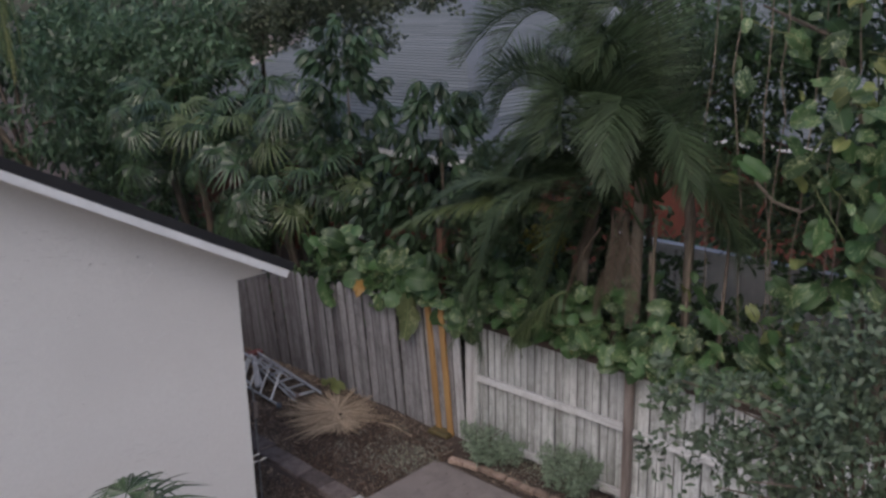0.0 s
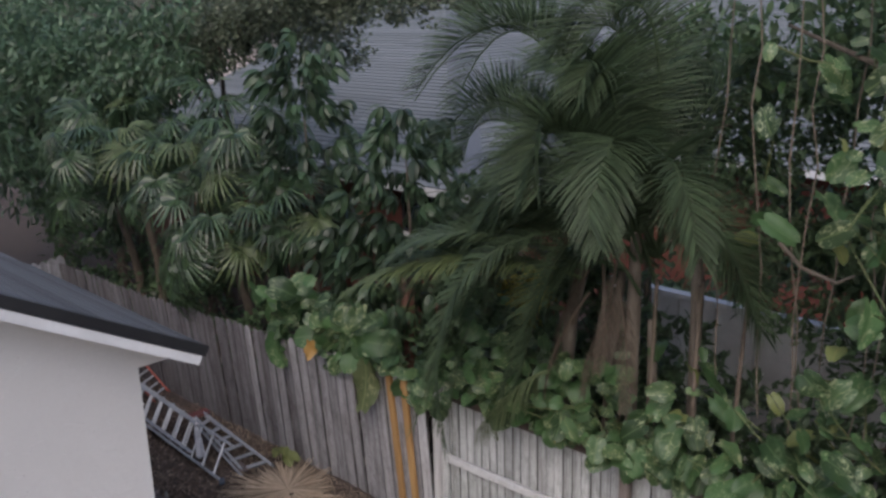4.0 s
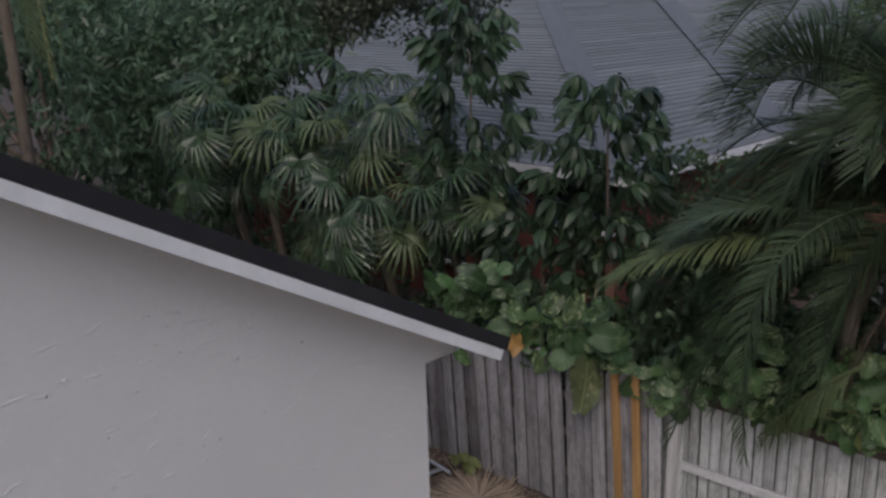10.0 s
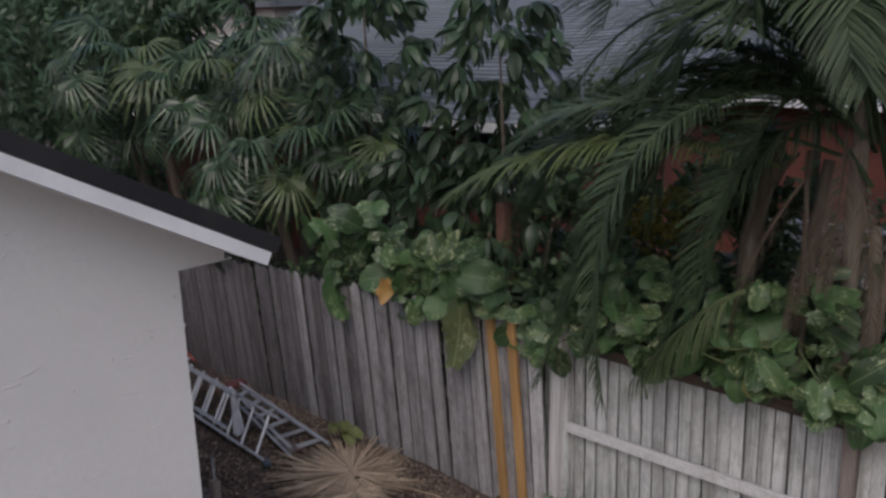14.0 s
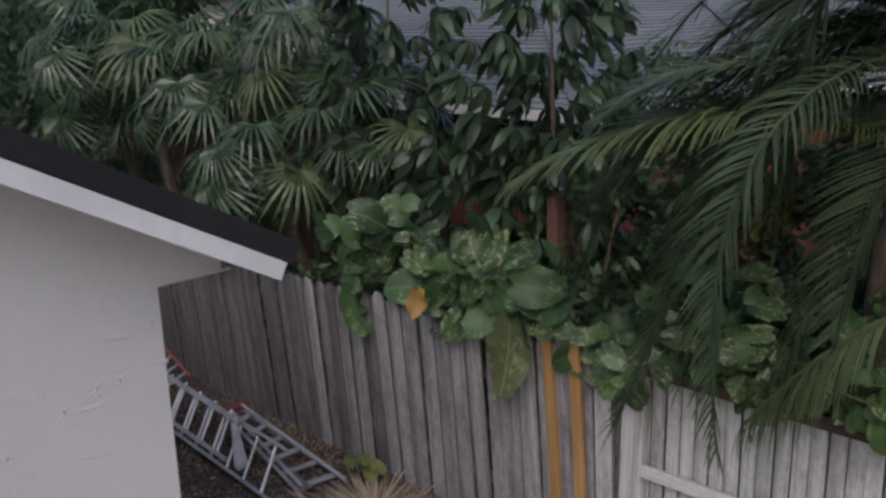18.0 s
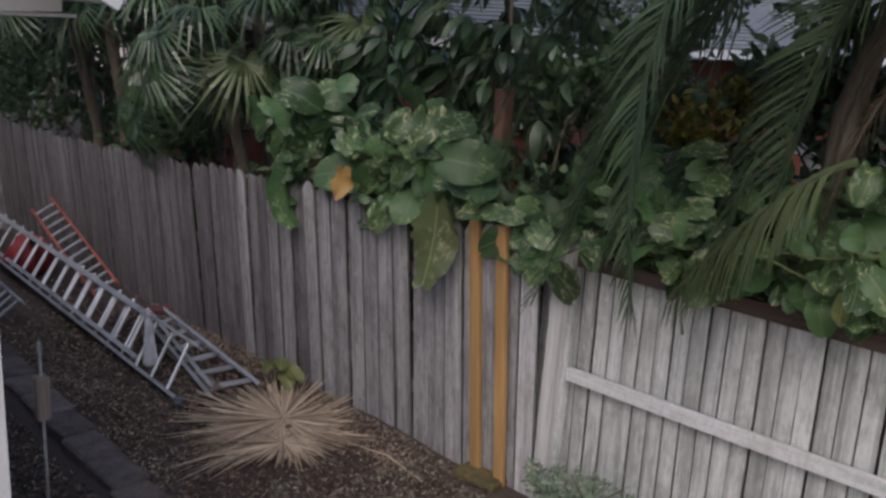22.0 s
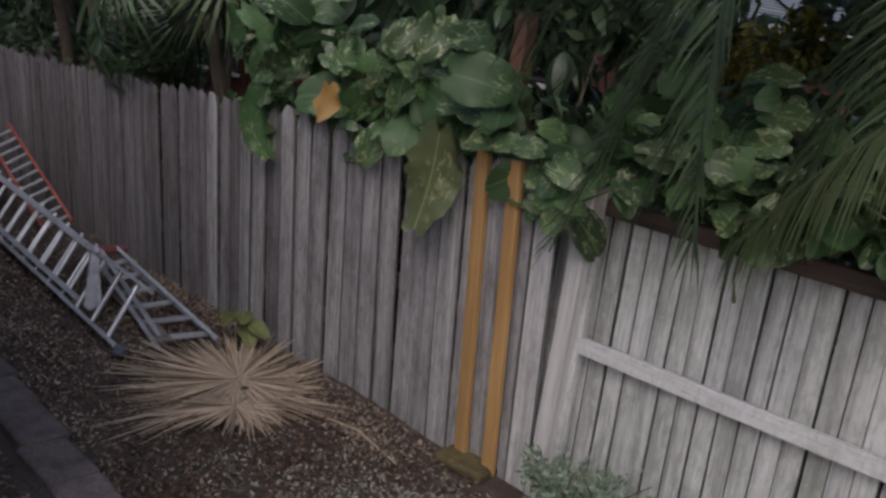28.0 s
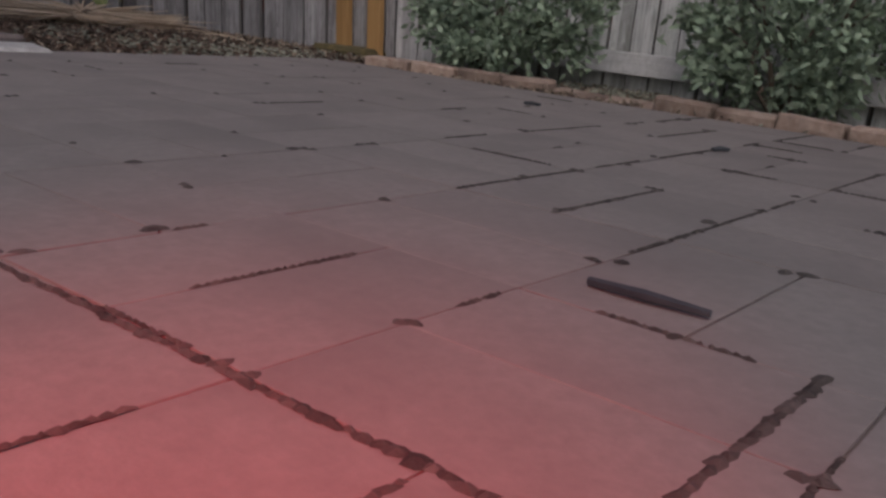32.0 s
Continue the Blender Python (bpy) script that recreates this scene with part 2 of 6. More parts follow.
M_GRIT = surface("dark_joint_grit", (0.035, 0.029, 0.027), (0.08, 0.067, 0.062), (0.05, 0.042, 0.039), 40, 6, 1.0, 0.6, 0.5, island=True)
M_BLOCK = surface("grey_edging_block", (0.09, 0.07, 0.068), (0.165, 0.135, 0.13), (0.055, 0.042, 0.041), 40, 7, 0.95, 0.6, 0.4)
M_BLOCKW = surface("limewashed_block", (0.3, 0.285, 0.28), (0.5, 0.475, 0.465), (0.17, 0.155, 0.15), 30, 6, 0.95, 0.5, 0.1)
M_BRICK = surface("worn_edging_brick", (0.2, 0.13, 0.1), (0.36, 0.28, 0.235), (0.11, 0.075, 0.062), 28, 7, 0.95, 0.6, 0.35)
M_ALU = surface("dull_aluminium", (0.36, 0.37, 0.40), (0.5, 0.51, 0.54), (0.25, 0.255, 0.27), 30, 3, 0.5, 0.1, 0.1, metal=0.55)
M_REDFG = surface("faded_red_fibreglass", (0.27, 0.06, 0.042), (0.36, 0.095, 0.065), (0.2, 0.045, 0.035), 20, 3, 0.65, 0.1, 0.1)
M_BLUE = surface("blue_plastic_foot", (0.05, 0.065, 0.09), (0.08, 0.1, 0.135), (0.035, 0.045, 0.06), 20, 3, 0.6, 0.1, 0)
M_RAG = surface("grey_white_rag", (0.22, 0.22, 0.245), (0.36, 0.36, 0.39), (0.15, 0.15, 0.165), 15, 3, 1.0, 0.3, 0)
M_DARKBAG = surface("dark_tarp", (0.02, 0.022, 0.028), (0.05, 0.053, 0.06), (0.03, 0.03, 0.035), 12, 3, 0.6, 0.4, 0)
M_BARK = surface("grey_brown_bark", (0.06, 0.045, 0.035), (0.16, 0.125, 0.10), (0.09, 0.075, 0.05), 14, 3, 0.95, 0.8, 0.2, stretch=(1, 1, 0.35))
M_PTRUNK = surface("fibrous_palm_trunk", (0.125, 0.102, 0.083), (0.27, 0.228, 0.185), (0.075, 0.06, 0.048), 12, 3, 0.95, 0.8, 0.2, stretch=(3, 3, 0.5))
M_VINESTEM = surface("pale_aerial_root", (0.15, 0.12, 0.095), (0.27, 0.225, 0.175), (0.10, 0.08, 0.062), 20, 4, 0.9, 0.4, 0.2)
M_DEAD = leafy("dead_palm_straw", (0.3, 0.235, 0.175), (0.6, 0.49, 0.375), 0.8, 0.3, 0.6, island=True, spec=0.2)
M_DEADB = leafy("dead_brown_frond", (0.075, 0.058, 0.044), (0.15, 0.118, 0.09), 0.85, 0.3, 0.3, island=True, spec=0.2)
M_LITTER = leafy("leaf_litter", (0.046, 0.033, 0.026), (0.32, 0.255, 0.198), 0.8, 0.1, 0.85, island=True, spec=0.3)
M_CHIP = leafy("dark_mulch_chip", (0.04, 0.026, 0.021), (0.12, 0.082, 0.065), 0.9, 0.05, 0.7, island=True, spec=0.2)
M_LITTERB = leafy("russet_leaf_litter", (0.08, 0.056, 0.044), (0.4, 0.313, 0.248), 0.8, 0.1, 0.7, island=True, spec=0.3)
M_LITTERG = leafy("pale_ground_leaves", (0.13, 0.132, 0.105), (0.34, 0.34, 0.285), 0.75, 0.1, 0.5, island=True, spec=0.3)
M_POTHOS = leafy("pothos_leaf", (0.033, 0.076, 0.029), (0.076, 0.138, 0.052), 0.45, 0.22, 0.5, spec=0.38, rib=(0.11, 0.165, 0.075), cream=(0.27, 0.32, 0.17), amount=0.14, yellow=0.0)
M_POTHOSV = leafy("variegated_pothos_leaf", (0.036, 0.078, 0.03), (0.08, 0.132, 0.052), 0.45, 0.2, 0.4, rib=(0.15, 0.2, 0.08), cream=(0.36, 0.39, 0.22), amount=0.27, yellow=0.0)
M_POTHOSY = leafy("yellowed_pothos_leaf", (0.11, 0.14, 0.045), (0.2, 0.215, 0.08), 0.5, 0.25, 0.3, rib=(0.3, 0.28, 0.1))
M_ORANGE = leafy("dying_orange_leaf", (0.27, 0.15, 0.04), (0.36, 0.21, 0.06), 0.55, 0.2, 0.1)
M_FAN = leafy("fan_palm_leaf", (0.027, 0.054, 0.026), (0.074, 0.114, 0.052), 0.3, 0.22, 0.6, island=True, spec=0.6)
M_PALM = leafy("feather_palm_leaf", (0.044, 0.073, 0.038), (0.096, 0.13, 0.068), 0.55, 0.4, 0.5, island=True, spec=0.35)
M_PALM_MID = leafy("mid_palm_leaf", (0.06, 0.09, 0.045), (0.115, 0.15, 0.08), 0.38, 0.3, 0.3, island=True, spec=0.5)
M_PALML = leafy("lighter_palm_leaf", (0.085, 0.12, 0.045), (0.16, 0.19, 0.08), 0.45, 0.25, 0.2, island=True)
M_YOUNG = leafy("young_palm_leaf", (0.09, 0.122, 0.056), (0.155, 0.187, 0.09), 0.45, 0.33, 0.2, island=True)
M_SCHEF = leafy("umbrella_tree_leaf", (0.028, 0.052, 0.028), (0.062, 0.098, 0.05), 0.4, 0.22, 0.55, spec=0.45)
M_OAK = leafy("small_oak_leaf", (0.06, 0.078, 0.052), (0.148, 0.165, 0.104), 0.5, 0.28, 0.5, island=True)
M_MANGO = leafy("dark_hanging_leaf", (0.048, 0.086, 0.05), (0.11, 0.165, 0.09), 0.42, 0.28, 0.6, island=True)
M_HEDGE = leafy("understorey_leaf", (0.05, 0.084, 0.043), (0.115, 0.17, 0.08), 0.5, 0.28, 0.6, island=True)
M_DUSK = leafy("deep_shade_leaf", (0.054, 0.088, 0.048), (0.12, 0.165, 0.084), 0.5, 0.3, 0.6, island=True)
M_SHRUB = leafy("grey_green_shrub_leaf", (0.055, 0.082, 0.05), (0.14, 0.18, 0.115), 0.5, 0.22, 0.5, island=True)
M_BUSH = leafy("sage_bush_leaf", (0.13, 0.18, 0.125), (0.31, 0.38, 0.28), 0.55, 0.22, 0.45, island=True)
M_CROTON = leafy("croton_leaf", (0.12, 0.12, 0.03), (0.34, 0.28, 0.06), 0.5, 0.33, 0.6, island=True)
M_STALK = surface("green_petiole", (0.06, 0.09, 0.03), (0.12, 0.15, 0.06), (0.09, 0.07, 0.03), 20, 4, 0.6, 0.2, 0.2)
M_GLASS = surface("dark_window_glass", (0.01, 0.011, 0.013), (0.02, 0.02, 0.024), (0.012, 0.012, 0.014), 4, 1, 0.08, 0, 0, spec=0.7)
M_METAL = surface("galvanised_stake", (0.14, 0.14, 0.145), (0.24, 0.24, 0.245), (0.1, 0.1, 0.1), 30, 5, 0.5, 0.1, 0, metal=0.6)


# ---- builders ----
def data_of(name, verts, faces, mat, smooth=False):
    me = bpy.data.meshes.new(name)
    me.from_pydata([tuple(v) for v in verts], [], faces)
    me.materials.append(mat)
    if smooth:
        me.polygons.foreach_set("use_smooth", [True] * len(me.polygons))
    me.update()
    return me


def child(name, me, parent, m=None, label=""):
    ob = new(name, me)
    if parent is not None:
        ob.parent = parent
    if m is not None:
        ob.matrix_basis = m
    if label:
        ob["label"] = label
    return ob


def part(name, bm, mat, parent, label="", m=None, smooth=False):
    me = bpy.data.meshes.new(name)
    bm.to_mesh(me)
    bm.free()
    me.materials.append(mat)
    if smooth:
        me.polygons.foreach_set("use_smooth", [True] * len(me.polygons))
    return child(name, me, parent, m, label)


def thing(name, at, label, category, group="", kind="", turn=0):
    ob = new(name)
    ob.matrix_basis = pose(*at, 0, 0, turn)
    ob.empty_display_size = 0.1
    return tagged(ob, label, category, group, kind)


def box(bm, c, s, rot=None, bevel=0.0):
    m = Matrix.Translation(c) @ (rot.to_4x4() if rot is not None else Matrix.Identity(4)) @ Matrix.Diagonal((*s, 1))
    r = bmesh.ops.create_cube(bm, size=1, matrix=m)
    if bevel:
        es = list({e for v in r["verts"] for e in v.link_edges})
        bmesh.ops.bevel(bm, geom=es, offset=bevel, segments=1, affect="EDGES", profile=0.5)


def boxes(*items):
    bm = bmesh.new()
    for it in items:
        box(bm, *it)
    return bm


def tube(points, radii, sides=6, cap=True):
    vs, fs = [], []
    pts = [Vector(p) for p in points]
    for i, p in enumerate(pts):
        d = (pts[min(i + 1, len(pts) - 1)] - pts[max(i - 1, 0)]).normalized()
        a = d.orthogonal().normalized()
        a = (Vector((0, 0, 1)) - d * d.z).normalized() if abs(d.z) < 0.9 else (Vector((1, 0, 0)) - d * d.x).normalized()
        b = d.cross(a)
        for k in range(sides):
            w = 2 * PI * k / sides
            vs.append(p + (a * math.cos(w) + b * math.sin(w)) * radii[i])
    for i in range(len(pts) - 1):
        for k in range(sides):
            a0, a1 = i * sides + k, i * sides + (k + 1) % sides
            fs.append((a0, a1, a1 + sides, a0 + sides))
    if cap:
        fs.append(tuple(range(sides)))
        fs.append(tuple(range(len(vs) - sides, len(vs))))
    return vs, fs


def merged(*pairs):
    vs, fs = [], []
    for v, f in pairs:
        o = len(vs)
        vs += list(v)
        fs += [tuple(i + o for i in q) for q in f]
    return vs, fs


def blade(rng, length, width, droop=0.3, fold=0.15, n=6, heart=False, wave=0.0, ragged=0.0):
    """A leaf from its stalk along +Y, drooping towards -Z, folded at the midrib; heart leaves are broad, creased along their side veins and wavy."""
    vs, fs = [], []
    cols = (-1, -0.8, -0.42, 0, 0.42, 0.8, 1) if heart else (-1, 0, 1)
    c = len(cols)
    bend = rng.uniform(-0.25, 0.25)
    ph = rng.uniform(0, 6)
    for i in range(n + 1):
        s = i / n
        if heart:
            s = 1 - (1 - s) ** 1.15
            w = width * math.sqrt(max(0.0, 1 - (1.66 * s - 0.68) ** 2)) * (1 - 0.12 * s * s) * (1 + rng.uniform(-ragged, ragged))
        else:
            w = width * math.sin(PI * (s * 0.94 + 0.03)) ** 0.8
        y, z = length * s * (1 - 0.15 * droop * s), -length * s * s * droop
        for u in cols:
            v = abs(u)
            back = ripple = 0.0
            cup = fold * w * v
            if heart:
                back = -0.42 * length * v * (1 - v ** 2.2) * (1 - s) ** 5 + 0.06 * length * v * v
                ripple = wave * length * (math.sin(ph + 8 * s + (2.2 if u > 0 else 0)) * v * v + 0.35 * math.sin(ph + 34 * s - 5 * v) * v)
                cup -= 0.7 * fold * w * u * u
            vs.append((u * w / 2 + bend * length * s * s * 0.5, y + back, z + cup + ripple))
        if i:
            o = c * i
            fs += [(o - c + k, o - c + k + 1, o + k + 1, o + k) for k in range(c - 1)]
    return vs, fs


def turned(vf, m):
    return [m @ Vector(v) for v in vf[0]], vf[1]


def feather(rng, length, rise, droop, pairs=66, leaf=0.5, width=0.023, hang=1.7):
    """A feather palm frond along +Y from its base; rise and droop in degrees."""
    pts, tans = [], []
    p = Vector((0, 0, 0))
    n = 22
    side = rng.uniform(-0.25, 0.25)
    for i in range(n + 1):
        s = i / n
        e = radians(rise - droop * s ** 1.25)
        t = Vector((side * s, math.cos(e), math.sin(e))).normalized()
        pts.append(p.copy())
        tans.append(t)
        p = p + t * (length / n)
    out = [tube(pts[::2], [0.016 * (1 - 0.85 * i / (n / 2)) + 0.002 for i in range(len(pts[::2]))], 4)]
    vs, fs = [], []
    for k in range(pairs):
        s = 0.14 + 0.85 * k / pairs
        f = s * n
        i = min(int(f), n - 1)
        base = pts[i].lerp(pts[i + 1], f - i)
        t = tans[i]
        x = Vector((1, 0, 0))
        x = (x - t * x.dot(t)).normalized()
        up = x.cross(t)
        ll = leaf * (0.45 + 0.75 * math.sin(PI * min(1, s * 0.9 + 0.05))) * rng.uniform(0.85, 1.1)
        for sgn in (-1, 1):
            d = (x * sgn * 0.85 + t * (0.45 + 0.5 * s) + up * rng.uniform(0.0, 0.3)).normalized()
            wv = (t - d * t.dot(d)).normalized() * width * 0.5
            o = len(vs)
            q = base.copy()
            for j in range(4):
                u = j / 3
                w = (0.7, 1.0, 0.75, 0.06)[j]
                vs += [q - wv * w, q + wv * w]
                d2 = (d + Vector((0, 0, -1)) * (0.15 + 1.15 * u) * hang).normalized()
                q = q + d2 * ll / 3
            for j in range(3):
                fs.append((o + 2 * j, o + 2 * j + 1, o + 2 * j + 3, o + 2 * j + 2))
    out.append((vs, fs))
    return merged(*out)


def feather_along(rng, base, ctrl, tip, pairs=92, leaf=0.5, width=0.0145, hang=0.5, lift=0.0):
    """A feather palm frond on a bent rachis from base by way of ctrl to tip; the leaflets stand out sideways and droop at their ends."""
    b, c, e = Vector(base), Vector(ctrl), Vector(tip)
    n = 24
    at = lambda s: b * (1 - s) ** 2 + c * 2 * s * (1 - s) + e * s * s
    pts = [at(i / n) for i in range(n + 1)]
    out = [tube(pts[::2], [0.017 * (1 - 0.85 * i / (n / 2)) + 0.002 for i in range(len(pts[::2]))], 5)]
    vs, fs = [], []
    flat = (e - b).cross(Vector((0, 0, 1)))
    flat = flat.normalized() if flat.length > 0.05 else Vector((1, 0, 0))
    for k in range(pairs):
        s = 0.14 + 0.855 * k / pairs
        t = (at(min(1, s + 0.02)) - at(s - 0.02)).normalized()
        x = (flat - t * flat.dot(t)).normalized()
        up_n = x.cross(t)
        ll = leaf * (0.4 + 0.75 * math.sin(PI * min(1, s * 0.88 + 0.06))) * rng.uniform(0.85, 1.08)
        for sgn in (-1, 1):
            if rng.random() < 0.04:
                continue
            d = (x * sgn * (0.95 - 0.35 * s) + t * (0.32 + 0.75 * s * s) + up_n * (rng.uniform(0.0, 0.28) + lift)).normalized()
            face = (up_n * 0.75 + t * rng.uniform(0.2, 0.7) * sgn * 0.4).normalized()
            wv = d.cross(face).normalized() * width * 0.5
            o = len(vs)
            q = at(s) + t * rng.uniform(-0.006, 0.006)
            h = hang * rng.uniform(0.7, 1.35)
            for j in range(5):
                w = (0.55, 1.0, 0.95, 0.6, 0.05)[j]
                vs += [q - wv * w, q + wv * w]
                q = q + (d + Vector((0, 0, -1)) * (0.05 + 1.1 * (j / 4) ** 1.4) * h).normalized() * ll / 4
            fs += [(o + 2 * j, o + 2 * j + 1, o + 2 * j + 3, o + 2 * j + 2) for j in range(4)]
    out.append((vs, fs))
    return merged(*out)


def fan(rng, petiole, radius, segs=26, spread=280, cup=0.25, nod=30):
    """A fan palm leaf: stalk along +Y, deeply split blade at its end that nods and hangs at the tips."""
    out = [tube([(0, 0, 0), (0, petiole * 0.5, 0.03), (0, petiole, 0)], [0.011, 0.009, 0.006], 4)]
    vs, fs = [], []
    h = Vector((0, 0, 0))
    for k in range(segs):
        a = radians(-spread / 2 + spread * (k + 0.5) / segs) + rng.uniform(-0.03, 0.03)
        d = Vector((math.sin(a), math.cos(a), 0))
        s = Vector((math.cos(a), -math.sin(a), 0))
        r = radius * (0.82 + 0.18 * math.cos(a)) * rng.uniform(0.88, 1.08)
        half = radians(spread / segs) * 0.5
        o = len(vs)
        zc = lambda u: cup * r * u * (1 - u) * 1.2 - r * max(0, u - 0.4) ** 1.5 * rng.uniform(0.6, 1.5)
        m1, m2 = 0.36, 0.70
        w1 = m1 * r * math.tan(half) * 0.98
        w2 = w1 * 0.8
        p1, p2, p3 = h + d * m1 * r, h + d * m2 * r, h + d * r
        z1, z2, z3 = zc(m1), zc(m2), zc(1.0)
        up = Vector((0, 0, 1))
        vs += [h, p1 - s * w1 + up * z1, p1 + up * (z1 + 0.012), p1 + s * w1 + up * z1, p2 - s * w2 + up * z2, p2 + s * w2 + up * z2, p3 + up * z3]
        fs += [(o, o + 1, o + 2), (o, o + 2, o + 3), (o + 1, o + 4, o + 2), (o + 2, o + 4, o + 5), (o + 2, o + 5, o + 3), (o + 4, o + 6, o + 5)]
    out.append(turned((vs, fs), Matrix.Translation((0, petiole, 0)) @ Matrix.Rotation(radians(-nod), 4, "X")))
    return merged(*out)


def whorl(rng, leaflets=9, length=0.21, width=0.075, petiole=0.28):
    """A stalk along +Y with a ring of drooping leaflets at its end."""
    out = [tube([(0, 0, 0), (0, petiole, 0.03)], [0.006, 0.004], 4)]
    for k in range(leaflets):
        a = 2 * PI * k / leaflets + rng.uniform(-0.15, 0.15)
        l = length * rng.uniform(0.8, 1.15)
        lf = blade(rng, l, width * rng.uniform(0.85, 1.1), 0.55, 0.1, 5)
        m = Matrix.Translation((0, petiole, 0.03)) @ Matrix.Rotation(a, 4, "Z") @ Matrix.Rotation(radians(rng.uniform(-55, -15)), 4, "X") @ Matrix.Translation((0, 0.035, 0))
        out.append(turned(lf, m))
    return merged(*out)


def leaf_cloud(seed, blobs, count, length, width, droop=0.0, out_bias=0.3, shell=0.55):
    """Many small bent leaves in uneven clumps: verts and faces."""
    g = np.random.default_rng(seed)
    blobs = np.array(blobs, float)
    vol = np.prod(blobs[:, 3:6], 1) ** 0.75
    clumps = g.choice(len(blobs), size=max(8, count // 28), p=vol / vol.sum())
    d = g.normal(size=(len(clumps), 3))
    d /= np.linalg.norm(d, axis=1)[:, None]
    r = (shell + (1 - shell) * g.random(len(clumps))) ** (1 / 1.5)
    cc = blobs[clumps, :3] + d * r[:, None] * blobs[clumps, 3:6]
    which = g.integers(0, len(clumps), count)
    size = g.uniform(0.55, 1.2, len(clumps)) * blobs[clumps, 3:6].min(1) * 0.42
    c = cc[which] + g.normal(size=(count, 3)) * size[which][:, None] * np.array([0.6, 0.6, 0.5])
    ax = g.normal(size=(count, 3)) + out_bias * d[which] * 2
    ax[:, 2] -= droop
    ax /= np.linalg.norm(ax, axis=1)[:, None]
    sd = np.cross(ax, g.normal(size=(count, 3)))
    sd /= np.linalg.norm(sd, axis=1)[:, None]
    nm = np.cross(ax, sd)
    L = length * g.uniform(0.6, 1.25, count)[:, None]
    W = width * g.uniform(0.7, 1.2, count)[:, None]
    p0, p5 = c, c + ax * L - nm * L * 0.08
    p1, p2 = c + ax * L * 0.35 + sd * W * 0.5 + nm * W * 0.12, c + ax * L * 0.35 - sd * W * 0.5 + nm * W * 0.12
    p3, p4 = c + ax * L * 0.72 + sd * W * 0.38 + nm * W * 0.05, c + ax * L * 0.72 - sd * W * 0.38 + nm * W * 0.05
    v = np.stack([p0, p1, p2, p3, p4, p5], 1).reshape(-1, 3)
    o = np.arange(count)[:, None] * 6
    tri = (o + np.array([[0, 1, 2]])).tolist() + (o + np.array([[3, 5, 4]])).tolist()
    quad = (o + np.array([[1, 3, 4, 2]])).tolist()
    return v.tolist(), tri + quad, cc


def limbs_to(rng, root, targets, r0=0.03, r1=0.006):
    out = []
    for q in targets:
        root, q = Vector(root), Vector(q)
        mid = root.lerp(q, 0.5) + Vector((rng.uniform(-0.1, 0.1), rng.uniform(-0.1, 0.1), 0.12 * (q - root).length))
        out.append(tube([root, mid, q], [r0, (r0 + r1) / 2, r1], 5))
    return merged(*out)


# ---- ground ----
def steps(a, b, fine_a, fine_b, fine, coarse):
    xs = list(np.arange(fine_a, fine_b + 1e-6, fine))
    lo, hi, s = fine_a, fine_b, fine
    while lo > a:
        s = min(s * 1.6, coarse)
        lo -= s
        xs.insert(0, lo)
    s = fine
    while hi < b:
        s = min(s * 1.6, coarse)
        hi += s
        xs.append(hi)
    return xs


gx, gy = steps(-400, 300, -15, -1, 0.16, 60), steps(-200, 500, 4.5, 9.5, 0.16, 60)
gv = []
for yy in gy:
    for xx in gx:
        inside = xx > -7.5 and yy < 8.2
        gv.append((xx, yy, -0.03 if inside else 0.03 * noise.noise(Vector((xx * 1.3, yy * 1.3, 0))) + 0.015 * noise.noise(Vector((xx * 5, yy * 5, 3))) - 0.012))
nx = len(gx)
gf = [(j * nx + i, j * nx + i + 1, (j + 1) * nx + i + 1, (j + 1) * nx + i) for j in range(len(gy) - 1) for i in range(nx - 1)]
ground = tagged(new("ground", data_of("ground", gv, gf, M_SOIL, True)), "dark bare soil with mulch and fallen leaves", "ground", kind="structure")


# ---- house with the white gable wall ----
WX, WY, WZ = -7.366, 5.379, 3.05
RUN = 0.545
RIDGE_Y = -1.2
house = thing("house", (WX, WY, 0), "single-storey house with pale stucco gable wall and dark roof", "house")


# gable wall: a thick slab with a sloping top
EX, EY, EZ = -6.967, 5.705, 3.078
under = lambda y: EZ + 0.09 + RUN * (EY - y)
prof = [(WY, 0), (WY, WZ), (EY - 0.03, WZ + 0.01), (EY - 0.03, under(EY - 0.03)), (RIDGE_Y, under(RIDGE_Y)), (2 * RIDGE_Y - WY, WZ), (2 * RIDGE_Y - WY, 0)]
bm = bmesh.new()
fa = [bm.verts.new((0, y - WY, z)) for y, z in prof]
fb = [bm.verts.new((-0.22, y - WY, z)) for y, z in prof]
bm.faces.new(fa)
bm.faces.new(fb[::-1])
for i in range(len(prof)):
    j = (i + 1) % len(prof)
    bm.faces.new((fa[j], fa[i], fb[i], fb[j]))
bmesh.ops.recalc_face_normals(bm, faces=bm.faces)
part("gable_wall", bm, M_STUCCO, house, "smooth pale grey-white stucco wall with trowel marks")
part("side_wall", boxes(((-7.0, -0.11, WZ / 2), (13.55, 0.22, WZ))), M_STUCCO, house)
part("back_wall", boxes(((-13.9, WY * -1 + RIDGE_Y, WZ / 2), (0.22, 12.6, WZ))), M_STUCCO, house)

